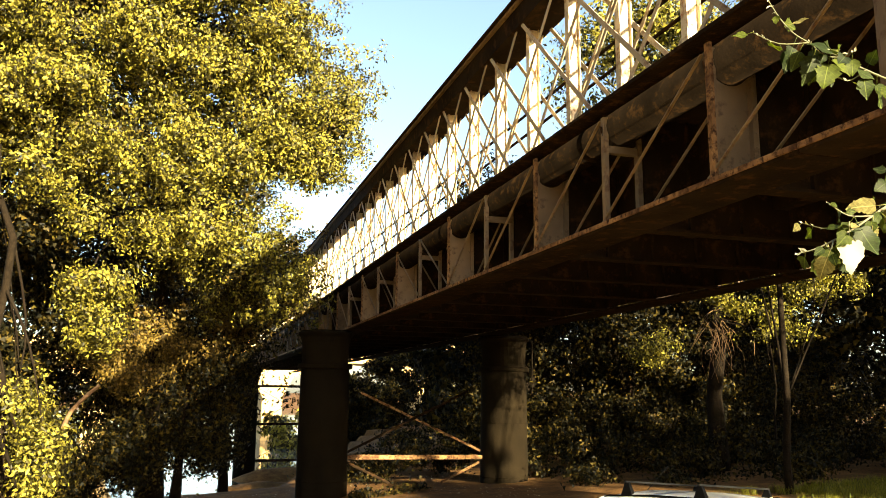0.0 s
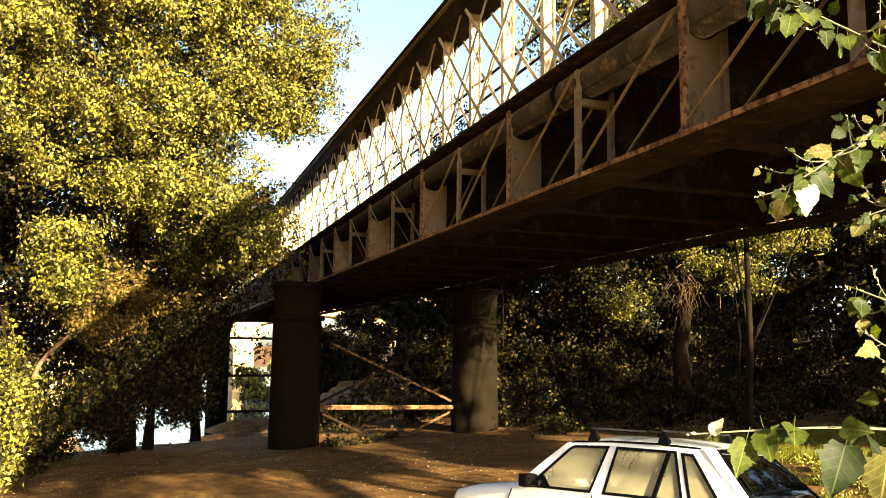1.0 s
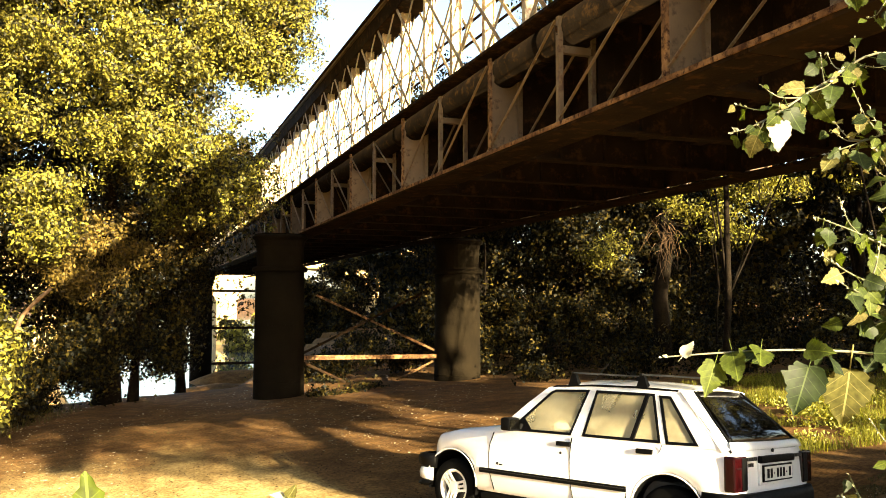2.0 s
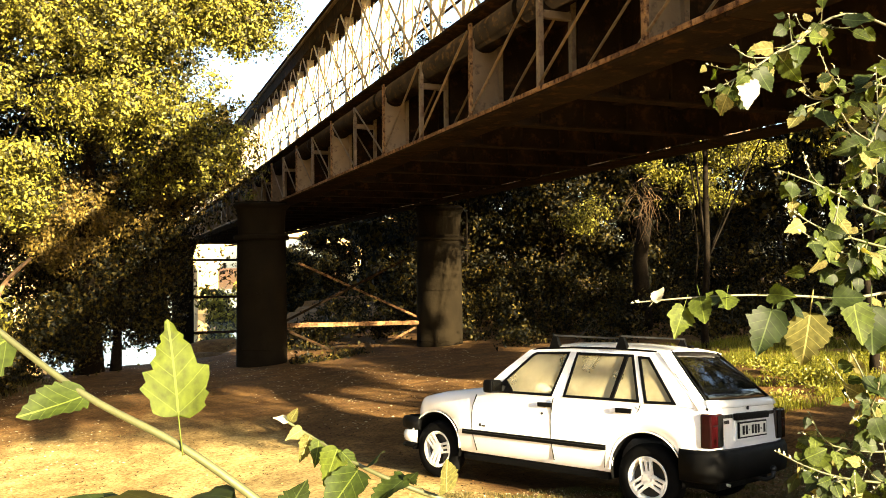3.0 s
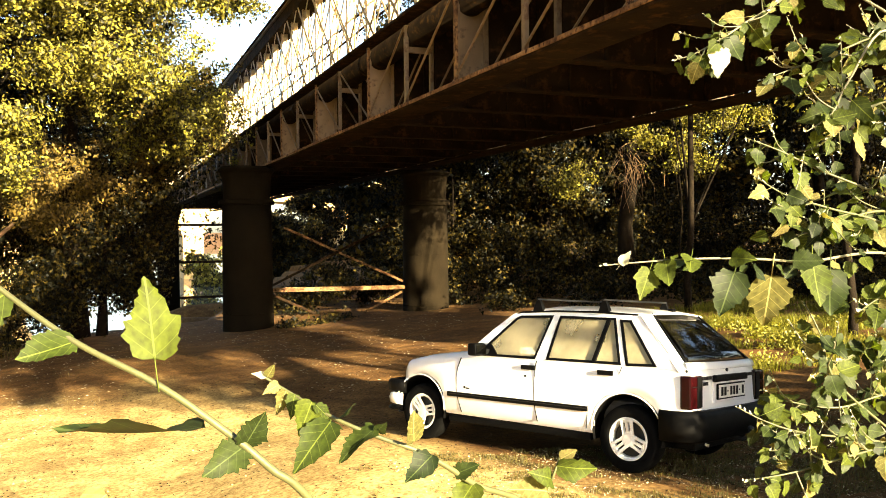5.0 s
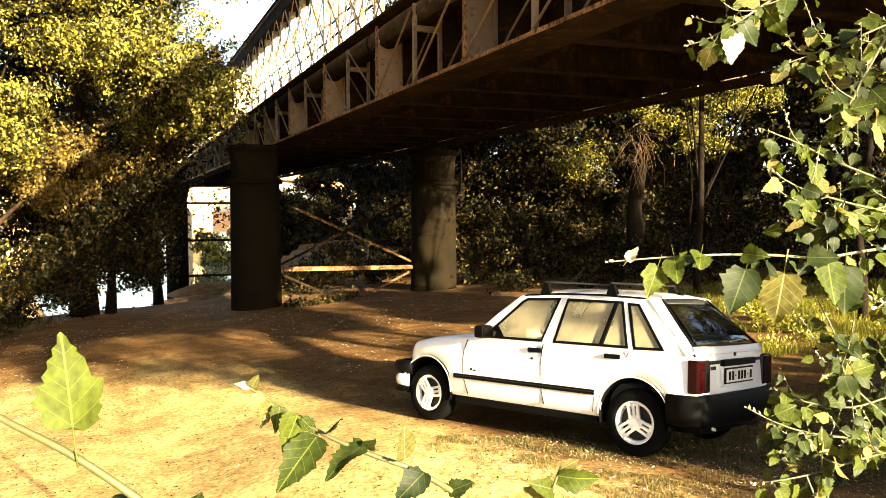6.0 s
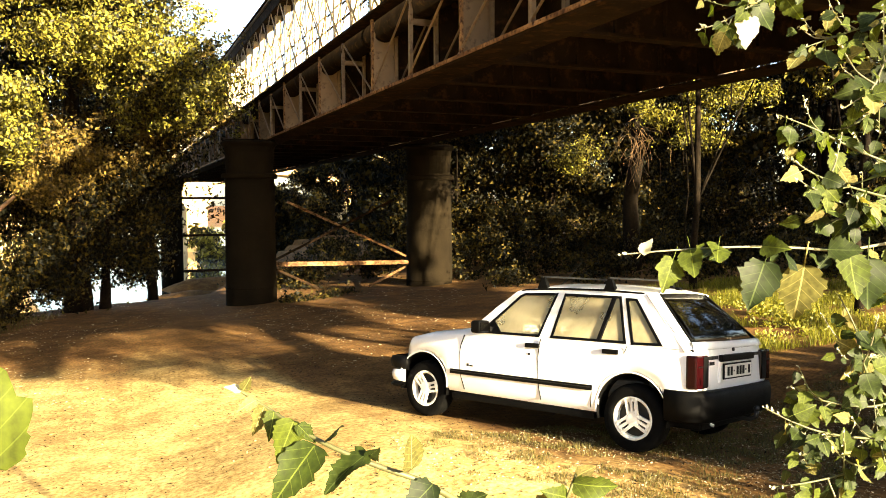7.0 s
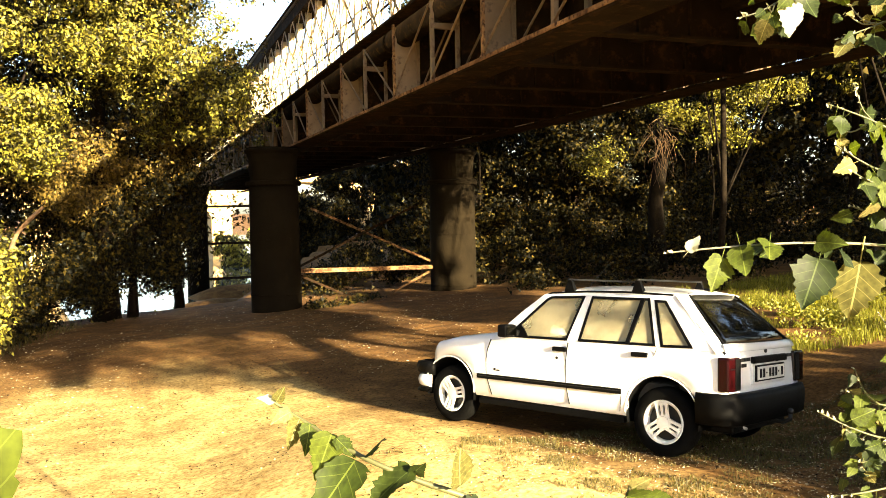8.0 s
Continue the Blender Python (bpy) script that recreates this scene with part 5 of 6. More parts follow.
for k, (x, y, h) in enumerate(SIDE):
    r = np.random.default_rng(140 + k)
    blobs = [(x + r.uniform(-0.9, 0.9), y + r.uniform(-1.5, 1.5), z, 1.9, 2.3, 1.2) for z in (h - 3.2, h - 2.4, h - 1.7, h - 1.2)]
    tree("bridge_side_tree", "tree in full leaf rising beside the bridge", (x, y, -0.2), (x, y, h - 0.5), 0.08, blobs, 24000 if k < 2 else 14000, 0.105, LEAF_SUN, 160 + k, group="trees beside the bridge", n_limb=16)
tree("bridge_side_tree", "slender tree whose low boughs catch the sun", (14.3, 18.0, -0.2), (14.2, 17.4, 5.4), 0.035,
     [(12.5, 16.8, 4.75, 0.6, 0.5, 0.40), (13.7, 16.8, 4.6, 0.7, 0.5, 0.55), (14.4, 16.9, 5.0, 0.6, 0.5, 0.4), (15.5, 16.6, 5.2, 0.8, 0.6, 0.30), (16.6, 16.2, 5.3, 0.7, 0.6, 0.30), (11.2, 18.2, 3.6, 0.6, 0.5, 0.45), (14.0, 17.0, 3.9, 0.5, 0.4, 0.5)],
     10000, 0.08, LEAF_SUN, 158, group="trees beside the bridge", n_limb=6, clump=0.16, per=24, bough=0.4, low=0.6, shell=0.3)

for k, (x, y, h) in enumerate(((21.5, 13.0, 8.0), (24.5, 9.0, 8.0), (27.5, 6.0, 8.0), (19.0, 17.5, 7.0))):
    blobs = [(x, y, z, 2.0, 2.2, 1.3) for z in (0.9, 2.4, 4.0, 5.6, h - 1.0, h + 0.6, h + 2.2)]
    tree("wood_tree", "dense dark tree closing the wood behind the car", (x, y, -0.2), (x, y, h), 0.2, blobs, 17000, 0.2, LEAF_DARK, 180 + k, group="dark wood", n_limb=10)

# unseen trees added behind the walk and beyond the bridge, which close the clearing and shade its far side
BACK = [((9.3, -4.2), 1.7, 5.1, 9.0), ((10.3, -4.4), 1.0, 5.0, 7.2), ((11.3, -4.5), 1.3, 1.6, 3.5), ((12.9, -4.6), 1.1, 1.6, 3.5), ((13.6, -4.2), 1.7, 4.9, 7.0), ((13.9, -4.4), 1.7, 7.9, 10.8), ((19.4, -6.0), 2.5, 4.4, 9.8), ((24.6, -6.0), 2.7, 4.0, 12.0), ((30.5, -5.0), 3.0, 3.0, 12.5)]
for k, ((x, y), r, z0, z1) in enumerate(BACK):
    h = (z1 - z0) / 2
    blobs = [(x, y, z0 + h, r, r * 0.9, h), (x - 0.3 * r, y, z0 + h * 0.7, r * 0.7, r * 0.7, h * 0.7), (x + 0.3 * r, y + 0.2, z0 + h * 1.2, r * 0.7, r * 0.7, h * 0.7)]
    tree("unseen_tree", "unseen tall-stemmed tree added to shade the far side of the clearing", (x + 0.3, y - 0.5, -0.3), (x, y, z1 - 0.4), 0.17, blobs, int((3600 if k < 5 else 3000) * r * h), 0.22, LEAF_SUN, 220 + k, group="trees round the clearing", clump=0.3, n_limb=10, shell=0.15, low=0.6)
# unseen trees added at the open side, limiting sky light and filling window reflections
for k, (x, y, h) in enumerate(((-14.0, 1.0, 11.5), (-16.0, 6.5, 13.0), (-14.0, 12.0, 12.5), (-12.5, -5.0, 11.0), (-13.0, 18.0, 12.0), (-14.0, 24.0, 12.0))):
    blobs = [(x, y, z, 2.4, 3.0, 1.6) for z in (1.2, 3.4, 5.6, 7.8, h - 1.0)]
    tree("unseen_tree", "unseen sunlit tree added at the open side of the clearing", (x, y, -0.4), (x, y, h), 0.2, blobs, 13000, 0.26, LEAF_SUN, 270 + k, group="trees round the clearing", clump=0.35, n_limb=10)
# an unseen gappy crown added beside the end of the bridge, to break up its shadow
tree("unseen_tree", "unseen leafy tree added to break up the bridge shadow", (9.6, -8.2, -0.3), (9.0, -8.4, 5.4), 0.12, [(6.6, -7.0, 6.0, 1.2, 0.9, 0.8), (8.2, -7.2, 5.6, 1.2, 0.9, 0.9)], 2200, 0.15, LEAF_SUN, 290, group="trees round the clearing", clump=0.3, per=14, n_limb=14, shell=0.1, low=0.6)
# unseen trees added to cut the sky light: tall crowns at the open side, out of sight of the walk, and the far edge of
# the wood behind it
for k, (x, y, h) in enumerate(((-8.6, 2.0, 12.5), (-8.2, 8.0, 12.5), (-7.6, 13.2, 13.0), (-9.5, -4.5, 12.0))):
    blobs = [(x, y, h, 3.4, 3.2, 1.8), (x + 1.0, y + 0.6, h - 2.0, 3.0, 2.8, 1.5), (x - 1.0, y, h - 4.0, 2.6, 2.6, 1.6)]
    tree("unseen_tree", "unseen high-crowned tree added to cut the sky light", (x, y, -0.5), (x, y, h), 0.24, blobs, 15000, 0.32, LEAF_DARK, 300 + k, group="trees round the clearing", clump=0.4, n_limb=14, shell=0.2, low=0.5)
for k in range(15):
    x, y = -28.0 + 4.2 * k, -31.0 + 2.5 * math.sin(k * 2.1)
    blobs = [(x, y, z, 2.8, 1.8, 1.5) for z in (1.0, 2.4, 3.8)]
    tree("unseen_tree", "unseen low tree added to block the low sky", (x, y, -0.5), (x, y, 4.6), 0.14, blobs, 3800, 0.42, LEAF_DARK, 320 + k, group="trees round the clearing", clump=0.5, n_limb=6)
# unseen bushes added to keep the sun off the tail of the car
tree("unseen_bush", "unseen waist-high clump added to shade the car tail", (6.8, 0.8, -0.1), (6.8, 0.8, 1.6), 0.03, [(6.4, 0.8, 0.8, 0.6, 0.5, 0.8), (6.95, 0.7, 1.6, 0.7, 0.6, 0.55), (6.35, 0.9, 1.65, 0.6, 0.6, 0.5), (7.2, 0.7, 0.8, 0.6, 0.6, 0.8), (6.6, 0.8, 2.2, 0.7, 0.5, 0.4)], 44000, 0.09, LEAF_GREEN, 240, clump=0.14, per=24, n_limb=18, shell=0.1)
tree("unseen_bush", "unseen knee-high clump added to shade the ground by the car", (5.6, 0.75, -0.1), (5.6, 0.75, 1.0), 0.02, [(5.3, 0.8, 0.75, 0.5, 0.4, 0.6), (5.9, 0.7, 0.85, 0.55, 0.4, 0.55), (6.3, 0.8, 0.7, 0.5, 0.4, 0.6), (5.6, 0.8, 0.4, 0.8, 0.4, 0.4), (4.5, 0.7, 0.6, 0.6, 0.4, 0.55)], 19000, 0.08, LEAF_GREEN, 241, clump=0.14, per=24, n_limb=14, shell=0.1)
tree("unseen_bush", "unseen head-high clump added to darken the car tail", (7.8, 2.6, -0.1), (7.8, 2.6, 2.6), 0.03, [(7.4, 2.6, 0.8, 0.8, 0.6, 0.9), (8.3, 2.5, 1.0, 0.8, 0.6, 0.9), (7.7, 2.6, 2.1, 0.9, 0.6, 0.7), (8.5, 2.5, 2.2, 0.7, 0.6, 0.6)], 30000, 0.09, LEAF_GREEN, 242, clump=0.14, per=24, n_limb=18, shell=0.1)
# more unseen trees added far out, closing the place for bounced light
for k, (x, y, h) in enumerate(((-22.0, 4.0, 9.0), (-9.0, -22.0, 9.0), (30.0, -16.0, 9.0))):
    blobs = [(x, y, z, 2.4, 2.6, 1.5) for z in (1.6, 3.6, 5.4, h - 1.0)]
    tree("unseen_tree", "unseen leafy tree added to close off the clearing", (x, y, -0.4), (x, y, h), 0.22, blobs, 6000, 0.28, LEAF_SUN, 200 + k, group="trees round the clearing", clump=0.4, n_limb=8)

# pale vines hanging in the wood
vines = thing("hanging_vines", "tangle of pale dry vines hanging from a trunk", "vines")
r = np.random.default_rng(77)
for k in range(38):
    a = Vector((12.7 + r.normal() * 0.22, 17.7 + r.normal() * 0.2, 4.0 + r.normal() * 0.2))
    b = a + Vector((r.normal() * 0.28, r.normal() * 0.2, -0.2 - 0.9 * r.random()))
    m = a.lerp(b, 0.5) + Vector((r.normal() * 0.2, r.normal() * 0.2, 0.35 * r.random()))
    bm = bmesh.new()
    add_tube(bm, smooth_line([a, m, b], 5), [0.007 - 0.0004 * i for i in range(11)], 5)
    part("vine", bm, PALE_BARK, vines, smooth=True)

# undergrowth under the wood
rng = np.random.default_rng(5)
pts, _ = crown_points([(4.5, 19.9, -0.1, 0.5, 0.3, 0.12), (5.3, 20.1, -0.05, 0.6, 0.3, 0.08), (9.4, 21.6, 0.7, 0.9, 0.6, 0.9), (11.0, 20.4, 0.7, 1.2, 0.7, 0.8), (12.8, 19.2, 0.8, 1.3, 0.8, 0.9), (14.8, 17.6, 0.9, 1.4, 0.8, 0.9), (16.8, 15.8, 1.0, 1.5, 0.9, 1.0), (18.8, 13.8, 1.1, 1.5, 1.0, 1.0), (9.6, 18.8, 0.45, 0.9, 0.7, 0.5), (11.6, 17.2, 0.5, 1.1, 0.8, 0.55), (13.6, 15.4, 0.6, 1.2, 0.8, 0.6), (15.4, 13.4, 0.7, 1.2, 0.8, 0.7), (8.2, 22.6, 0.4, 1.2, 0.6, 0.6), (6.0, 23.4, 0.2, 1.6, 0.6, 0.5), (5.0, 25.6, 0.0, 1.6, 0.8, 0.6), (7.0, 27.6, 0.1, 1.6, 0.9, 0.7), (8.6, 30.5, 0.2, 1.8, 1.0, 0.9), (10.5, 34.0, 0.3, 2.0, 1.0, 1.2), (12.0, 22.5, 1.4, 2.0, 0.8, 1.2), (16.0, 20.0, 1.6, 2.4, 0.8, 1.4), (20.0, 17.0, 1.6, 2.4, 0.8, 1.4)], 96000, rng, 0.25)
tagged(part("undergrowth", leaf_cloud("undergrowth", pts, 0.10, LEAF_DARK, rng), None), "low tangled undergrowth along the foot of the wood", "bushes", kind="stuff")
# bushes whose leaf colour holds the shade at the river edge
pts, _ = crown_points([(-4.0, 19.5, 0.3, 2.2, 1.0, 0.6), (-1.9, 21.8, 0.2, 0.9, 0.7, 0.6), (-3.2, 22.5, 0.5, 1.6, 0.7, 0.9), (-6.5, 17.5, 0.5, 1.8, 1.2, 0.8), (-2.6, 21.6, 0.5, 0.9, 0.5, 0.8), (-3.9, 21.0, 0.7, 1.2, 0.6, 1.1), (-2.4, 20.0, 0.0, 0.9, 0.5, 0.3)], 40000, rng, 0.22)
tagged(part("undergrowth", leaf_cloud("undergrowth", pts, 0.09, LEAF_DARK, rng), None), "low bushes at the river edge, toned dark as in shade", "bushes", kind="stuff")

# far bank: pale arch bridge and sunlit trees
stone = thing("stone_bridge", "distant pale masonry arch bridge in full sun", "bridge", kind="structure")
for x0 in (-26.0, -9.5, 7.0, 23.5):
    bm = bmesh.new()
    add_box(bm, (x0, 84.0, -3.4), (x0 + 2.0, 90.0, 2.0), 0.05)
    part("stone_pier", bm, STONE, stone)
bm = bmesh.new()
for x0 in (-24.0, -7.5, 9.0):
    n = 14
    top = [(x0 + 14.5 * k / n, 2.0 + 3.4 * math.sqrt(max(0.0, 1 - (2 * k / n - 1) ** 2))) for k in range(n + 1)]
    for (xa, za), (xb, zb) in zip(top, top[1:]):
        vs = [bm.verts.new((x, y, z)) for y in (84.2, 89.8) for x, z in ((xa, za), (xb, zb), (xb, 6.6), (xa, 6.6))]
        for f in ((0, 1, 2, 3), (7, 6, 5, 4), (0, 4, 5, 1), (3, 2, 6, 7)):
            bm.faces.new([vs[i] for i in f])
for x0 in (-26.0, -9.5, 7.0, 23.5):
    add_box(bm, (x0, 84.2, 2.001), (x0 + 2.0, 89.8, 6.6))
part("arch_wall", bm, STONE, stone)
bm = bmesh.new()
add_box(bm, (-40, 83.8, 6.61), (40, 90.2, 7.5), 0.05)
part("parapet", bm, STONE, stone)
for k, (x, y, h) in enumerate(((-30, 150, 6), (22, 140, 8), (7.0, 74, -2.2), (12, 76, 0.0), (40, 120, 9), (-55, 140, 9))):
    blobs = [(x, y, z, 3.0, 2.2, 1.8) for z in (h - 4.0, h - 2.0, h)]
    tree("far_bank_tree", "sunlit yellow tree on the far bank", (x, y, -3.5), (x, y, h), 0.25, blobs, 5000, 0.45, LEAF_SUN, 260 + k, group="far bank trees", clump=0.6, n_limb=6)

# sunlit sand bars in the shallows beyond the bridge
def sand_bar(x0, x1, y, depth, height, seed):
    r = np.random.default_rng(seed)
    nx, ny = 40, 16
    verts, faces = [], []
    for j in range(ny + 1):
        for i in range(nx + 1):
            u, v = 2 * i / nx - 1, 2 * j / ny - 1
            k = max(0.0, 1 - u * u) ** 0.6 * max(0.0, 1 - v * v)
            x, yy = x0 + (x1 - x0) * i / nx, y + depth * v
            verts.append((x, yy, -2.75 + height * k + 0.10 * noise.noise(Vector((x * 0.9, yy * 0.9, seed))) * k))
    for j in range(ny):
        for i in range(nx):
            a = j * (nx + 1) + i
            faces.append((a, a + 1, a + nx + 2, a + nx + 1))
    me = bpy.data.meshes.new("sand_bar")
    me.from_pydata(verts, [], faces)
    me.materials.append(GROUND)
    for p in me.polygons:
        p.use_smooth = True
    return tagged(new("sand_bar", me), "pale sunlit sand bar rising from the shallow river", "sand bar", kind="structure")


sand_bar(0.9, 7.0, 42.5, 1.6, 0.72, 4)
sand_bar(2.2, 8.0, 47.0, 2.0, 1.0, 9)


# ---- grass, litter and pebbles ----
def grass_mesh(name, n, area, h0, h1, rng, keep=None, mat=GRASS):
    x = rng.uniform(area[0], area[1], n)
    y = rng.uniform(area[2], area[3], n)
    if keep is not None:
        k = np.array([keep(a, b) for a, b in zip(x, y)])
        x, y = x[k], y[k]
    n = len(x)
    z = np.array([land(a, b) for a, b in zip(x, y)]) - 0.01
    h = rng.uniform(h0, h1, n)
    a = rng.uniform(0, 2 * np.pi, n)
    lean = rng.uniform(0.1, 0.8, n) * h
    w = rng.uniform(0.0014, 0.0036, n) * (1 + h * 4)
    dx, dy = np.cos(a), np.sin(a)
    v = np.empty((n, 5, 3))
    for i, (s, t) in enumerate(((-1, 0), (1, 0), (-0.7, 0.5), (0.7, 0.5), (0, 1))):
        v[:, i, 0] = x - dy * w * s + dx * lean * t * t
        v[:, i, 1] = y + dx * w * s + dy * lean * t * t
        v[:, i, 2] = z + h * t
    me = bpy.data.meshes.new(name)
    base = [(0, 1, 3), (0, 3, 2), (2, 3, 4)]
    me.vertices.add(n * 5)
    me.vertices.foreach_set("co", v.reshape(-1))
    idx = np.arange(n)[:, None] * 5
    tri = np.concatenate([idx + np.array(b) for b in base], 1).reshape(-1)
    me.loops.add(n * 9)
    me.loops.foreach_set("vertex_index", tri.astype(np.int32))
    me.polygons.add(n * 3)
    me.polygons.foreach_set("loop_start", np.arange(0, n * 9, 3, dtype=np.int32))
    me.update(calc_edges=True)
    me.materials.append(mat)
    return me


def patchy(scale, cut, sx=0.0):
    return lambda x, y: noise.noise(Vector((x * scale, y * scale, 7.7 + sx))) > cut


rng = np.random.default_rng(21)
tagged(part("dry_grass", grass_mesh("dry_grass", 170000, (1.8, 8.5, 2.4, 6.9), 0.012, 0.05, rng, lambda x, y: 0.55 * noise.noise(Vector((x * 0.9, y * 0.9, 7.7))) + 0.55 * noise.noise(Vector((x * 3.4, y * 3.4, 3.0))) + 0.3 * noise.noise(Vector((x * 9, y * 9, 1.0))) > 0.14 - (x - 3.0) * 0.07), None), "short dry grass round the parked car", "grass", kind="stuff")
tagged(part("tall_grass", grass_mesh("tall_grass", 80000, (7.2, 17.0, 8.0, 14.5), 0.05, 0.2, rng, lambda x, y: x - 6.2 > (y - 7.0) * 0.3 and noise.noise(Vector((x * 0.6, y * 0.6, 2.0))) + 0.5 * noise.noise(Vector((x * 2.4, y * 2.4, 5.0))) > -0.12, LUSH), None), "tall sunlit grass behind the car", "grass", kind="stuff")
tufts = [(rng.uniform(2.2, 7.5), rng.uniform(3.0, 6.6)) for _ in range(60)]
tagged(part("grass_tufts", grass_mesh("grass_tufts", 40000, (2.0, 7.8, 2.8, 6.9), 0.015, 0.055, rng, lambda x, y: min((x - a) ** 2 + (y - c) ** 2 for a, c in tufts) < 0.012 + 0.05 * (noise.noise(Vector((x * 0.8, y * 0.8, 5.0))) > 0.1 - (x - 3.5) * 0.08) * 0.5), None), "tufts of longer grass by the wheels of the car", "grass", kind="stuff")
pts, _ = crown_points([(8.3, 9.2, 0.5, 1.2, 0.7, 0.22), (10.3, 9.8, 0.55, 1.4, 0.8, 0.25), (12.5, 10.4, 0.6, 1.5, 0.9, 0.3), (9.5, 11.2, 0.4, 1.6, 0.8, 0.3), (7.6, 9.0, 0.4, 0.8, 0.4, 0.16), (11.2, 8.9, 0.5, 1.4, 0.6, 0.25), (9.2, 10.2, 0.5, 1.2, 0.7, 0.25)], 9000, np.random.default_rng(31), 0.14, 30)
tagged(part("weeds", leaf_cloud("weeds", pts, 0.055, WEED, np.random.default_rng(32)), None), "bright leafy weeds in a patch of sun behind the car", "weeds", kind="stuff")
tagged(part("sparse_grass", grass_mesh("sparse_grass", 9000, (-6.0, 6.0, 9.0, 23.0), 0.015, 0.06, rng, patchy(0.5, 0.18)), None), "sparse grass on the trodden earth", "grass", kind="stuff")
tagged(part("bank_grass", grass_mesh("bank_grass", 9000, (-9.0, -1.2, 15.5, 22.5), 0.05, 0.3, rng, lambda x, y: x < -1.0 - (22.5 - y) * 0.35), None), "grass at the foot of the riverside trees", "grass", kind="stuff")


def litter(name, label, category, x, y, keep, size, mat, thin, lift):
    """Small flat bits lying loosely on the earth."""
    k = np.array([keep(a, b) for a, b in zip(x, y)])
    pts = np.stack([x[k], y[k], np.array([land(a, b) for a, b in zip(x[k], y[k])]) + 0.008], 1)
    me = leaf_cloud(name, pts, size, mat, rng, thin)
    co = np.empty(len(me.vertices) * 3)
    me.vertices.foreach_get("co", co)
    co = co.reshape(-1, 4, 3)
    co[:, :, 2] = pts[:, None, 2] + (co[:, :, 2] - pts[:, None, 2]) * lift
    me.vertices.foreach_set("co", co.reshape(-1))
    tagged(new(name, me), label, category, kind="stuff")


litter("leaf_litter", "pale dry leaves scattered over the earth", "leaf litter", rng.uniform(-7, 8, 4500), 10.8 + 12.7 * rng.uniform(0, 1, 4500),
       lambda a, b: noise.noise(Vector((a * 0.35, b * 0.35, 1.0))) > -0.05, 0.05, DRY_LEAF, 0.7, 0.25)
litter("bark_litter", "dark crumbs of bark and twig on the sandy earth", "litter", rng.uniform(-3, 6, 6500), 4.5 + 9 * rng.uniform(0, 1, 6500) ** 1.2,
       lambda a, b: noise.noise(Vector((a * 0.8, b * 0.8, 9.0))) > -0.1, 0.032, BARK, 0.5, 0.3)
litter("straw_litter", "short bits of straw and dry leaf among the grass", "litter", rng.uniform(2.2, 8.5, 15000), rng.uniform(2.4, 6.8, 15000),
       lambda a, b: noise.noise(Vector((a * 1.7, b * 1.7, 4.0))) > -0.25, 0.024, DRY_LEAF, 0.45, 0.4)

bm = bmesh.new()
for i in range(900):
    a, b = rng.uniform(-4, 6), 3 + 14 * rng.uniform(0, 1) ** 1.3
    r = rng.uniform(0.004, 0.015)
    g = bmesh.ops.create_icosphere(bm, subdivisions=1, radius=r, matrix=Matrix.Translation((a, b, land(a, b) + r * 0.2)) @ Matrix.Diagonal((1, rng.uniform(0.6, 1), rng.uniform(0.4, 0.7), 1)))
tagged(part("pebbles", bm, GROUND), "small stones and clods on the earth", "pebbles", kind="stuff")

# ---- poplar sprays close to the walk ----
HALF = [(0.0, 0.0), (0.13, -0.03), (0.28, 0.0), (0.40, 0.07), (0.385, 0.12), (0.48, 0.19), (0.445, 0.25), (0.515, 0.32), (0.44, 0.38), (0.455, 0.46), (0.375, 0.50), (0.375, 0.58), (0.295, 0.62), (0.285, 0.70), (0.205, 0.74), (0.17, 0.82), (0.10, 0.87), (0.06, 0.93), (0.0, 1.0)]


LAST = len(HALF) - 1


def poplar_leaf(seed, mat, stalk=True):
    """One lobed, slightly folded and curled blade, a unit long, from its stalk along +y."""
    r = random.Random(seed)
    bm = bmesh.new()
    curl, fold, twist = r.uniform(-0.4, 0.7), r.uniform(0.05, 0.4), r.uniform(-0.3, 0.3)
    mids, sides = [], {1: [], -1: []}
    for i, (w, l) in enumerate(HALF):
        zc = -curl * l * l * 0.5
        mids.append(bm.verts.new((0, l * 0.97 if i else 0, zc)))
        for s in (1, -1):
            j = 1 + r.uniform(-0.16, 0.12)
            ww = w * j * 0.80
            sides[s].append(bm.verts.new((s * ww, l + (r.uniform(-0.02, 0.02) if 0 < i < LAST else 0), zc + fold * ww + twist * s * ww + (0.03 + 0.09 * ww) * math.sin(7 * l + 2.3 * s + seed))) if 0 < i < LAST else mids[-1])
    for s in (1, -1):
        for i in range(len(HALF) - 1):
            quad = [mids[i], mids[i + 1], sides[s][i + 1], sides[s][i]]
            quad = [v for k, v in enumerate(quad) if v not in quad[:k]]
            if len(quad) > 2:
                bm.faces.new(quad if s < 0 else quad[::-1])
    if stalk:
        add_tube(bm, [(0, -0.42, 0.05), (0, -0.2, 0.02), (0, 0.02, 0)], [0.012, 0.012, 0.010], 4)
    return finish("leaf", bm, mat, True)


LEAVES = {(nm, st): [poplar_leaf(100 * i + k, mat, st) for k in range(6)] for st in (True, False) for i, (nm, mat) in enumerate((("green", LEAF_GREEN), ("pale", LEAF_PALE), ("deep", LEAF_DEEP), ("white", LEAF_WHITE)))}


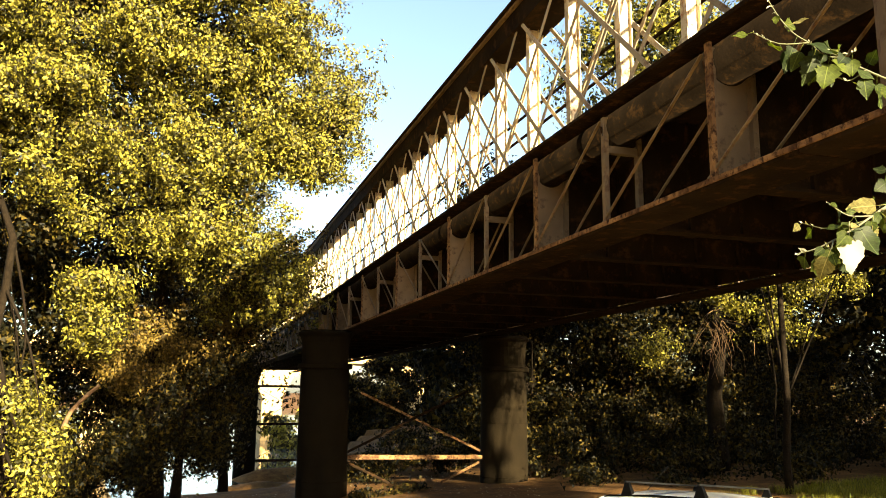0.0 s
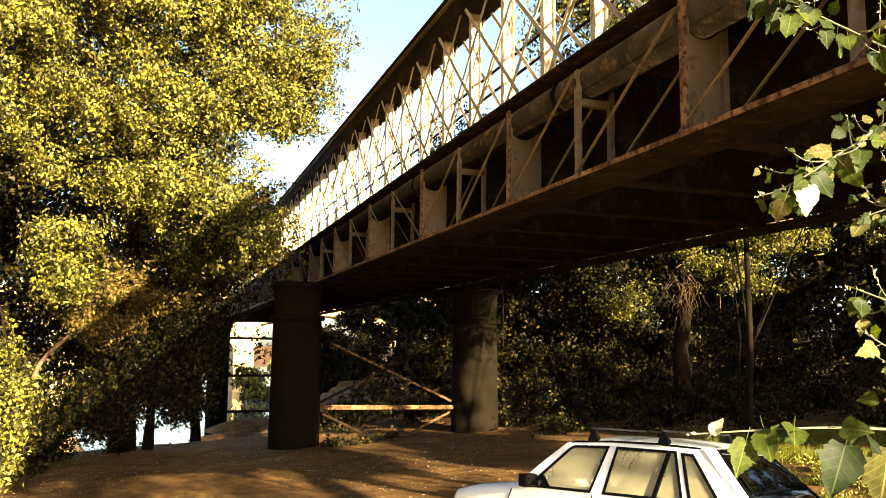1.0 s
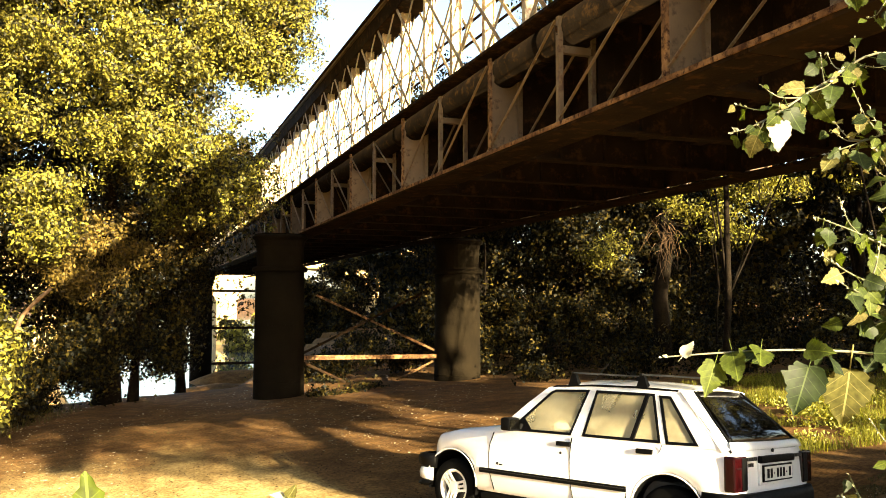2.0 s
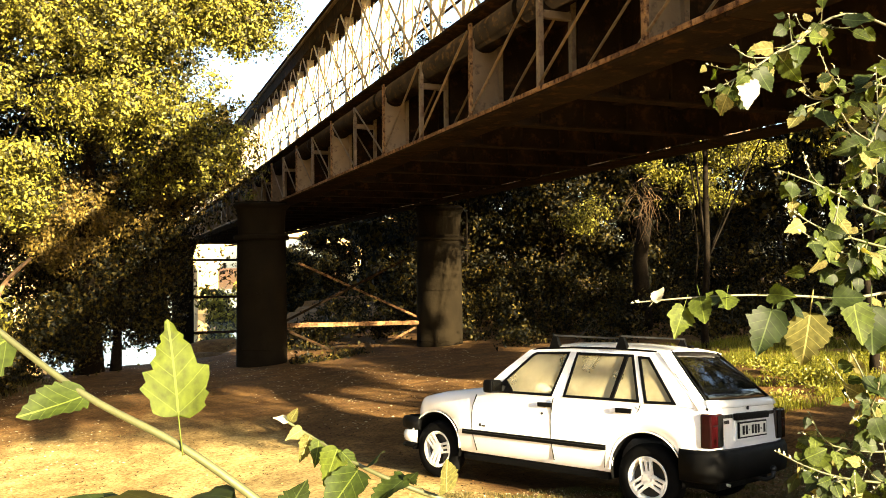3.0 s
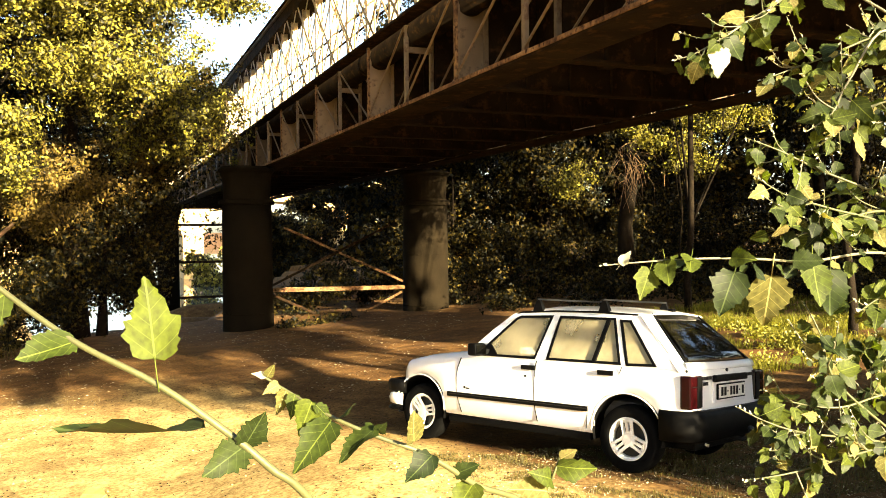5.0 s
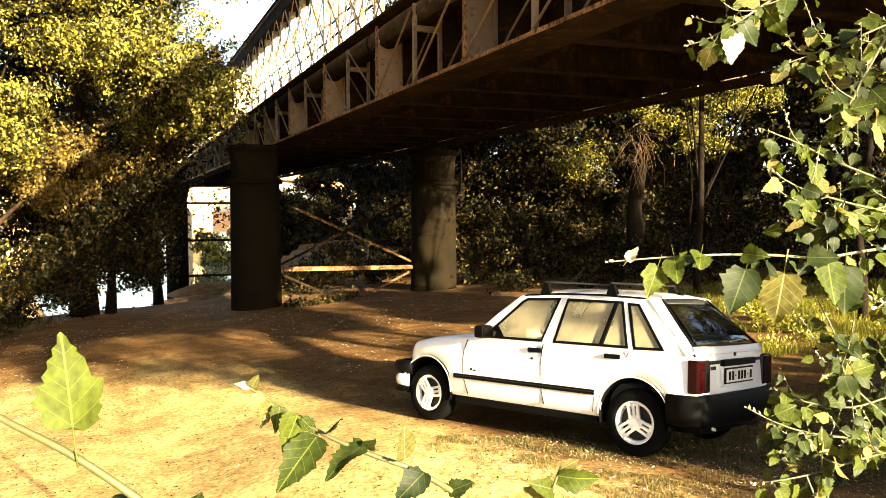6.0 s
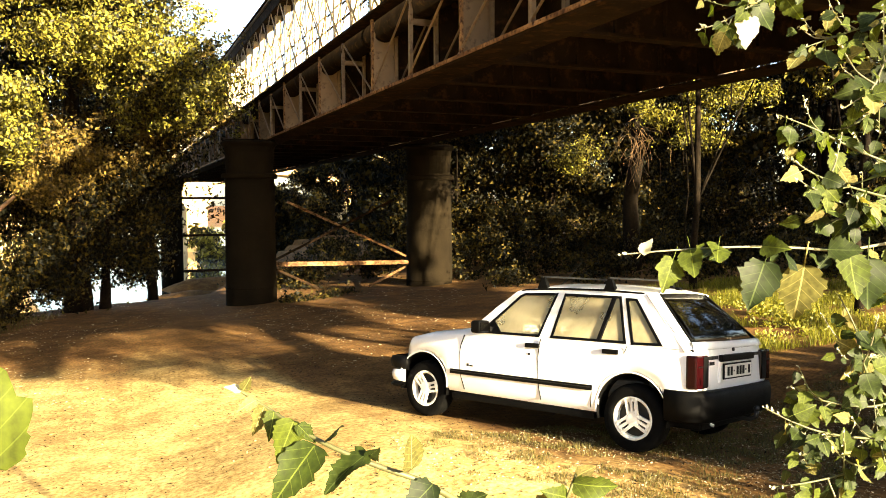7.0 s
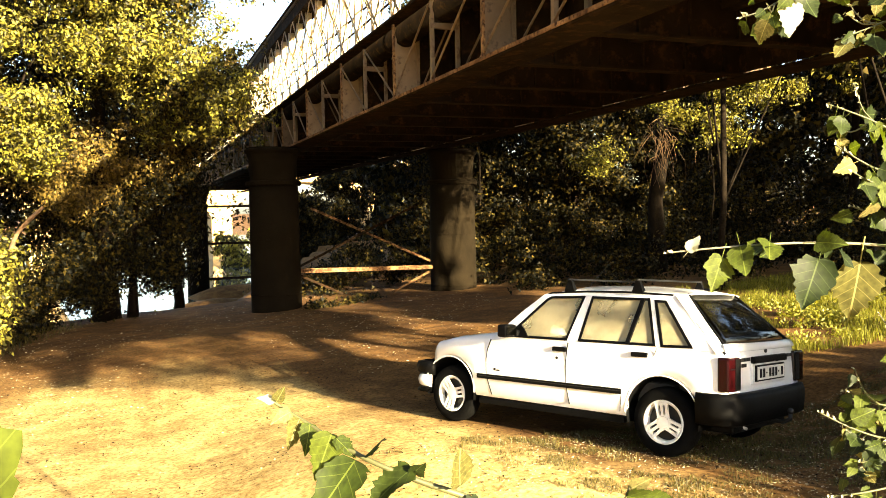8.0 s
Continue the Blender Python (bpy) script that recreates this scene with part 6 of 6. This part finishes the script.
def put_leaf(parent, base, tip, tone, rng, face=(-0.4, -0.9, 0.35), width=1.0, spin=0.6, stalk=True):
    """Hangs one leaf between the end of its stalk and its tip."""
    base, tip = Vector(base), Vector(tip)
    y = tip - base
    ln = y.length
    y.normalize()
    z = Vector(face) + Vector([rng.uniform(-spin, spin) for _ in range(3)])
    x = y.cross(z).normalized()
    z = x.cross(y)
    ob = part("leaf", LEAVES[tone, stalk][rng.randrange(6)], None, parent)
    m = Matrix.Translation(base) @ Matrix((x, y, z)).transposed().to_4x4() @ Matrix.Diagonal((ln * width, ln, ln, 1))
    ob.matrix_basis = m
    return ob


def tone_of(rng, weights):
    return rng.choices(("green", "pale", "deep", "white"), weights)[0]


def stem(parent, line, r0, r1, mat, n=6):
    pts = smooth_line(line, n)
    bm = bmesh.new()
    add_tube(bm, pts, [r1 + (r0 - r1) * i / (len(pts) - 1) for i in range(len(pts))], 7)
    return part("branch", bm, mat, parent, smooth=True), pts


def dress(br, pts, rng, n, size, weights, skip=0.0):
    """Leaves on stalks all along a stem, small downy ones at its tip."""
    for i in range(n):
        t = skip + (1 - skip) * (i + rng.uniform(0.1, 0.9)) / n
        p = pts[min(len(pts) - 2, int(t * (len(pts) - 1)))]
        d = Vector((rng.uniform(-1, 1), rng.uniform(-0.7, 0.7), rng.uniform(-1.0, 0.7))).normalized()
        s = size * rng.uniform(0.45, 1.15) * (0.55 + 0.45 * min(1, 3 * t))
        hang = (d + Vector((0, 0, -0.5))).normalized()
        a = p + hang * s * 0.45
        put_leaf(br, a, a + hang * s, tone_of(rng, weights), rng)
    for i in range(4):
        d = Vector((rng.uniform(-1, 0.2), rng.uniform(-0.4, 0.4), rng.uniform(-0.5, 0.9))).normalized()
        s = size * rng.uniform(0.12, 0.24)
        p = pts[min(i, len(pts) - 1)]
        put_leaf(br, p, p + d * s, "white", rng, width=0.6)


def twigs(thing_, pts, rng, n, length, size, weights):
    """Side shoots with their own leaves."""
    for i in range(n):
        p = pts[rng.randrange(len(pts) // 3, len(pts))]
        d = Vector((rng.uniform(-1.0, 0.3), rng.uniform(-0.5, 0.5), rng.uniform(-0.7, 0.9))).normalized()
        e = p + d * length * rng.uniform(0.6, 1.2)
        br, q = stem(thing_, [e, p.lerp(e, 0.55) + Vector((0, 0, -0.012)), p], 0.0015, 0.0007, DOWN_TWIG if rng.random() < 0.5 else TWIG, 4)
        dress(br, q, rng, rng.randrange(3, 6), size * 0.75, weights)


rng = random.Random(77)
sapling = thing("white_poplar", "young white poplar, lobed leaves with downy pale undersides", "sapling")
MIX = (6, 1.8, 3.5, 0.1)
bm = bmesh.new()
add_tube(bm, smooth_line([(1.62, 1.22, land(1.62, 1.22) - 0.1), (1.55, 1.18, 1.2), (1.48, 1.15, 2.3), (1.52, 1.20, 3.4)], 5), [0.026 - 0.0011 * i for i in range(16)], 9)
part("stem", bm, PALE_BARK, sapling, smooth=True)
JOIN = Vector((1.49, 1.15, 0))
BRANCHES = [
    ([(0.697, 1.065, 2.205), (0.769, 1.036, 2.211), (0.869, 1.029, 2.213), (0.973, 1.030, 2.209), (1.058, 1.028, 2.204), (1.256, 1.035, 2.209)], 2.10, 9, 0.055),
    ([(1.017, 1.303, 2.573), (1.050, 1.291, 2.583), (1.101, 1.272, 2.612), (1.199, 1.269, 2.670), (1.355, 1.264, 2.740)], 2.62, 12, 0.060),
    ([(1.104, 1.076, 2.416), (1.145, 1.061, 2.446), (1.187, 1.069, 2.497), (1.283, 1.069, 2.597)], 2.5, 12, 0.055),
    ([(1.010, 1.113, 2.407), (1.062, 1.091, 2.385), (1.135, 1.082, 2.356), (1.277, 1.054, 2.299)], 2.22, 13, 0.048),
    ([(0.979, 1.068, 2.344), (1.029, 1.046, 2.310), (1.108, 1.035, 2.289), (1.276, 1.052, 2.254)], 2.16, 13, 0.048),
    ([(1.035, 1.094, 2.259), (1.084, 1.074, 2.246), (1.149, 1.049, 2.268), (1.276, 1.053, 2.281)], 2.2, 11, 0.050),
    ([(1.049, 1.028, 2.139), (1.071, 1.016, 2.089), (1.109, 1.018, 2.009), (1.268, 1.034, 1.901)], 1.8, 13, 0.048),
    ([(0.944, 1.061, 1.976), (0.990, 1.041, 1.951), (1.060, 1.033, 1.929), (1.268, 1.033, 1.883)], 1.75, 11, 0.046),
    ([(1.055, 1.124, 1.983), (1.093, 1.108, 1.964), (1.177, 1.074, 1.951), (1.316, 1.073, 1.961)], 1.85, 10, 0.050),
    ([(0.913, 1.013, 1.877), (0.987, 0.984, 1.889), (1.222, 0.999, 1.898)], 1.78, 11, 0.050),
    ([(1.152, 1.225, 2.530), (1.203, 1.206, 2.549), (1.267, 1.182, 2.573), (1.423, 1.176, 2.624)], 2.55, 11, 0.056),
    ([(0.987, 1.302, 3.021), (1.032, 1.299, 2.963), (1.100, 1.285, 2.926), (1.210, 1.279, 2.891), (1.364, 1.271, 2.854)], 2.8, 9, 0.060),
    ([(1.16, 1.10, 2.40), (1.22, 1.09, 2.44), (1.34, 1.10, 2.48)], 2.4, 14, 0.056),
    ([(1.16, 1.02, 2.12), (1.22, 1.03, 2.14), (1.34, 1.06, 2.16)], 2.1, 14, 0.058),
    ([(1.15, 1.06, 2.03), (1.22, 1.06, 2.05), (1.34, 1.08, 2.08)], 2.0, 14, 0.056),
]
for i, (line, zj, n, size) in enumerate(BRANCHES):
    line = line + [(JOIN.x, JOIN.y, zj)]
    br, pts = stem(sapling, line, 0.0028, 0.0009, DOWN_TWIG if i in (0, 1, 2) else TWIG)
    # the leafy outer stretch
    out = pts[: int(len(pts) * 0.85)]
    dress(br, out, rng, int(n * (2.1 if i in (1, 2, 10, 11) else 1.5)) if i else 14, size * 0.8 if i else 0.042, MIX, skip=0.12 if i else 0.25)
    if i:
        twigs(sapling, out, rng, 9, 0.085, size * 0.8, MIX)
    if i == 0:
        for b, t, tone in (((0.784, 1.031, 2.211), (0.773, 1.005, 2.172), "green"), ((0.762, 1.039, 2.197), (0.735, 1.025, 2.157), "green"), ((0.905, 1.024, 2.190), (0.867, 1.014, 2.125), "deep"), ((0.987, 1.033, 2.182), (0.988, 1.050, 2.094), "pale"), ((1.06, 1.02, 2.20), (1.05, 1.0, 2.13), "green"), ((1.085, 1.01, 2.19), (1.066, 0.995, 2.115), "deep"), ((0.83, 1.03, 2.215), (0.80, 1.0, 2.19), "green"), ((0.72, 1.05, 2.207), (0.735, 1.045, 2.226), "white")):
            put_leaf(br, b, t, tone, rng, (-0.75, -1.0, 0.15), 0.95, 0.3)
    if i == 1:
        put_leaf(br, (1.096, 1.273, 2.598), (1.083, 1.264, 2.530), "white", rng, (-0.75, -1.0, 0.15), 0.8, 0.2)
        put_leaf(br, (1.115, 1.268, 2.615), (1.13, 1.255, 2.565), "deep", rng)

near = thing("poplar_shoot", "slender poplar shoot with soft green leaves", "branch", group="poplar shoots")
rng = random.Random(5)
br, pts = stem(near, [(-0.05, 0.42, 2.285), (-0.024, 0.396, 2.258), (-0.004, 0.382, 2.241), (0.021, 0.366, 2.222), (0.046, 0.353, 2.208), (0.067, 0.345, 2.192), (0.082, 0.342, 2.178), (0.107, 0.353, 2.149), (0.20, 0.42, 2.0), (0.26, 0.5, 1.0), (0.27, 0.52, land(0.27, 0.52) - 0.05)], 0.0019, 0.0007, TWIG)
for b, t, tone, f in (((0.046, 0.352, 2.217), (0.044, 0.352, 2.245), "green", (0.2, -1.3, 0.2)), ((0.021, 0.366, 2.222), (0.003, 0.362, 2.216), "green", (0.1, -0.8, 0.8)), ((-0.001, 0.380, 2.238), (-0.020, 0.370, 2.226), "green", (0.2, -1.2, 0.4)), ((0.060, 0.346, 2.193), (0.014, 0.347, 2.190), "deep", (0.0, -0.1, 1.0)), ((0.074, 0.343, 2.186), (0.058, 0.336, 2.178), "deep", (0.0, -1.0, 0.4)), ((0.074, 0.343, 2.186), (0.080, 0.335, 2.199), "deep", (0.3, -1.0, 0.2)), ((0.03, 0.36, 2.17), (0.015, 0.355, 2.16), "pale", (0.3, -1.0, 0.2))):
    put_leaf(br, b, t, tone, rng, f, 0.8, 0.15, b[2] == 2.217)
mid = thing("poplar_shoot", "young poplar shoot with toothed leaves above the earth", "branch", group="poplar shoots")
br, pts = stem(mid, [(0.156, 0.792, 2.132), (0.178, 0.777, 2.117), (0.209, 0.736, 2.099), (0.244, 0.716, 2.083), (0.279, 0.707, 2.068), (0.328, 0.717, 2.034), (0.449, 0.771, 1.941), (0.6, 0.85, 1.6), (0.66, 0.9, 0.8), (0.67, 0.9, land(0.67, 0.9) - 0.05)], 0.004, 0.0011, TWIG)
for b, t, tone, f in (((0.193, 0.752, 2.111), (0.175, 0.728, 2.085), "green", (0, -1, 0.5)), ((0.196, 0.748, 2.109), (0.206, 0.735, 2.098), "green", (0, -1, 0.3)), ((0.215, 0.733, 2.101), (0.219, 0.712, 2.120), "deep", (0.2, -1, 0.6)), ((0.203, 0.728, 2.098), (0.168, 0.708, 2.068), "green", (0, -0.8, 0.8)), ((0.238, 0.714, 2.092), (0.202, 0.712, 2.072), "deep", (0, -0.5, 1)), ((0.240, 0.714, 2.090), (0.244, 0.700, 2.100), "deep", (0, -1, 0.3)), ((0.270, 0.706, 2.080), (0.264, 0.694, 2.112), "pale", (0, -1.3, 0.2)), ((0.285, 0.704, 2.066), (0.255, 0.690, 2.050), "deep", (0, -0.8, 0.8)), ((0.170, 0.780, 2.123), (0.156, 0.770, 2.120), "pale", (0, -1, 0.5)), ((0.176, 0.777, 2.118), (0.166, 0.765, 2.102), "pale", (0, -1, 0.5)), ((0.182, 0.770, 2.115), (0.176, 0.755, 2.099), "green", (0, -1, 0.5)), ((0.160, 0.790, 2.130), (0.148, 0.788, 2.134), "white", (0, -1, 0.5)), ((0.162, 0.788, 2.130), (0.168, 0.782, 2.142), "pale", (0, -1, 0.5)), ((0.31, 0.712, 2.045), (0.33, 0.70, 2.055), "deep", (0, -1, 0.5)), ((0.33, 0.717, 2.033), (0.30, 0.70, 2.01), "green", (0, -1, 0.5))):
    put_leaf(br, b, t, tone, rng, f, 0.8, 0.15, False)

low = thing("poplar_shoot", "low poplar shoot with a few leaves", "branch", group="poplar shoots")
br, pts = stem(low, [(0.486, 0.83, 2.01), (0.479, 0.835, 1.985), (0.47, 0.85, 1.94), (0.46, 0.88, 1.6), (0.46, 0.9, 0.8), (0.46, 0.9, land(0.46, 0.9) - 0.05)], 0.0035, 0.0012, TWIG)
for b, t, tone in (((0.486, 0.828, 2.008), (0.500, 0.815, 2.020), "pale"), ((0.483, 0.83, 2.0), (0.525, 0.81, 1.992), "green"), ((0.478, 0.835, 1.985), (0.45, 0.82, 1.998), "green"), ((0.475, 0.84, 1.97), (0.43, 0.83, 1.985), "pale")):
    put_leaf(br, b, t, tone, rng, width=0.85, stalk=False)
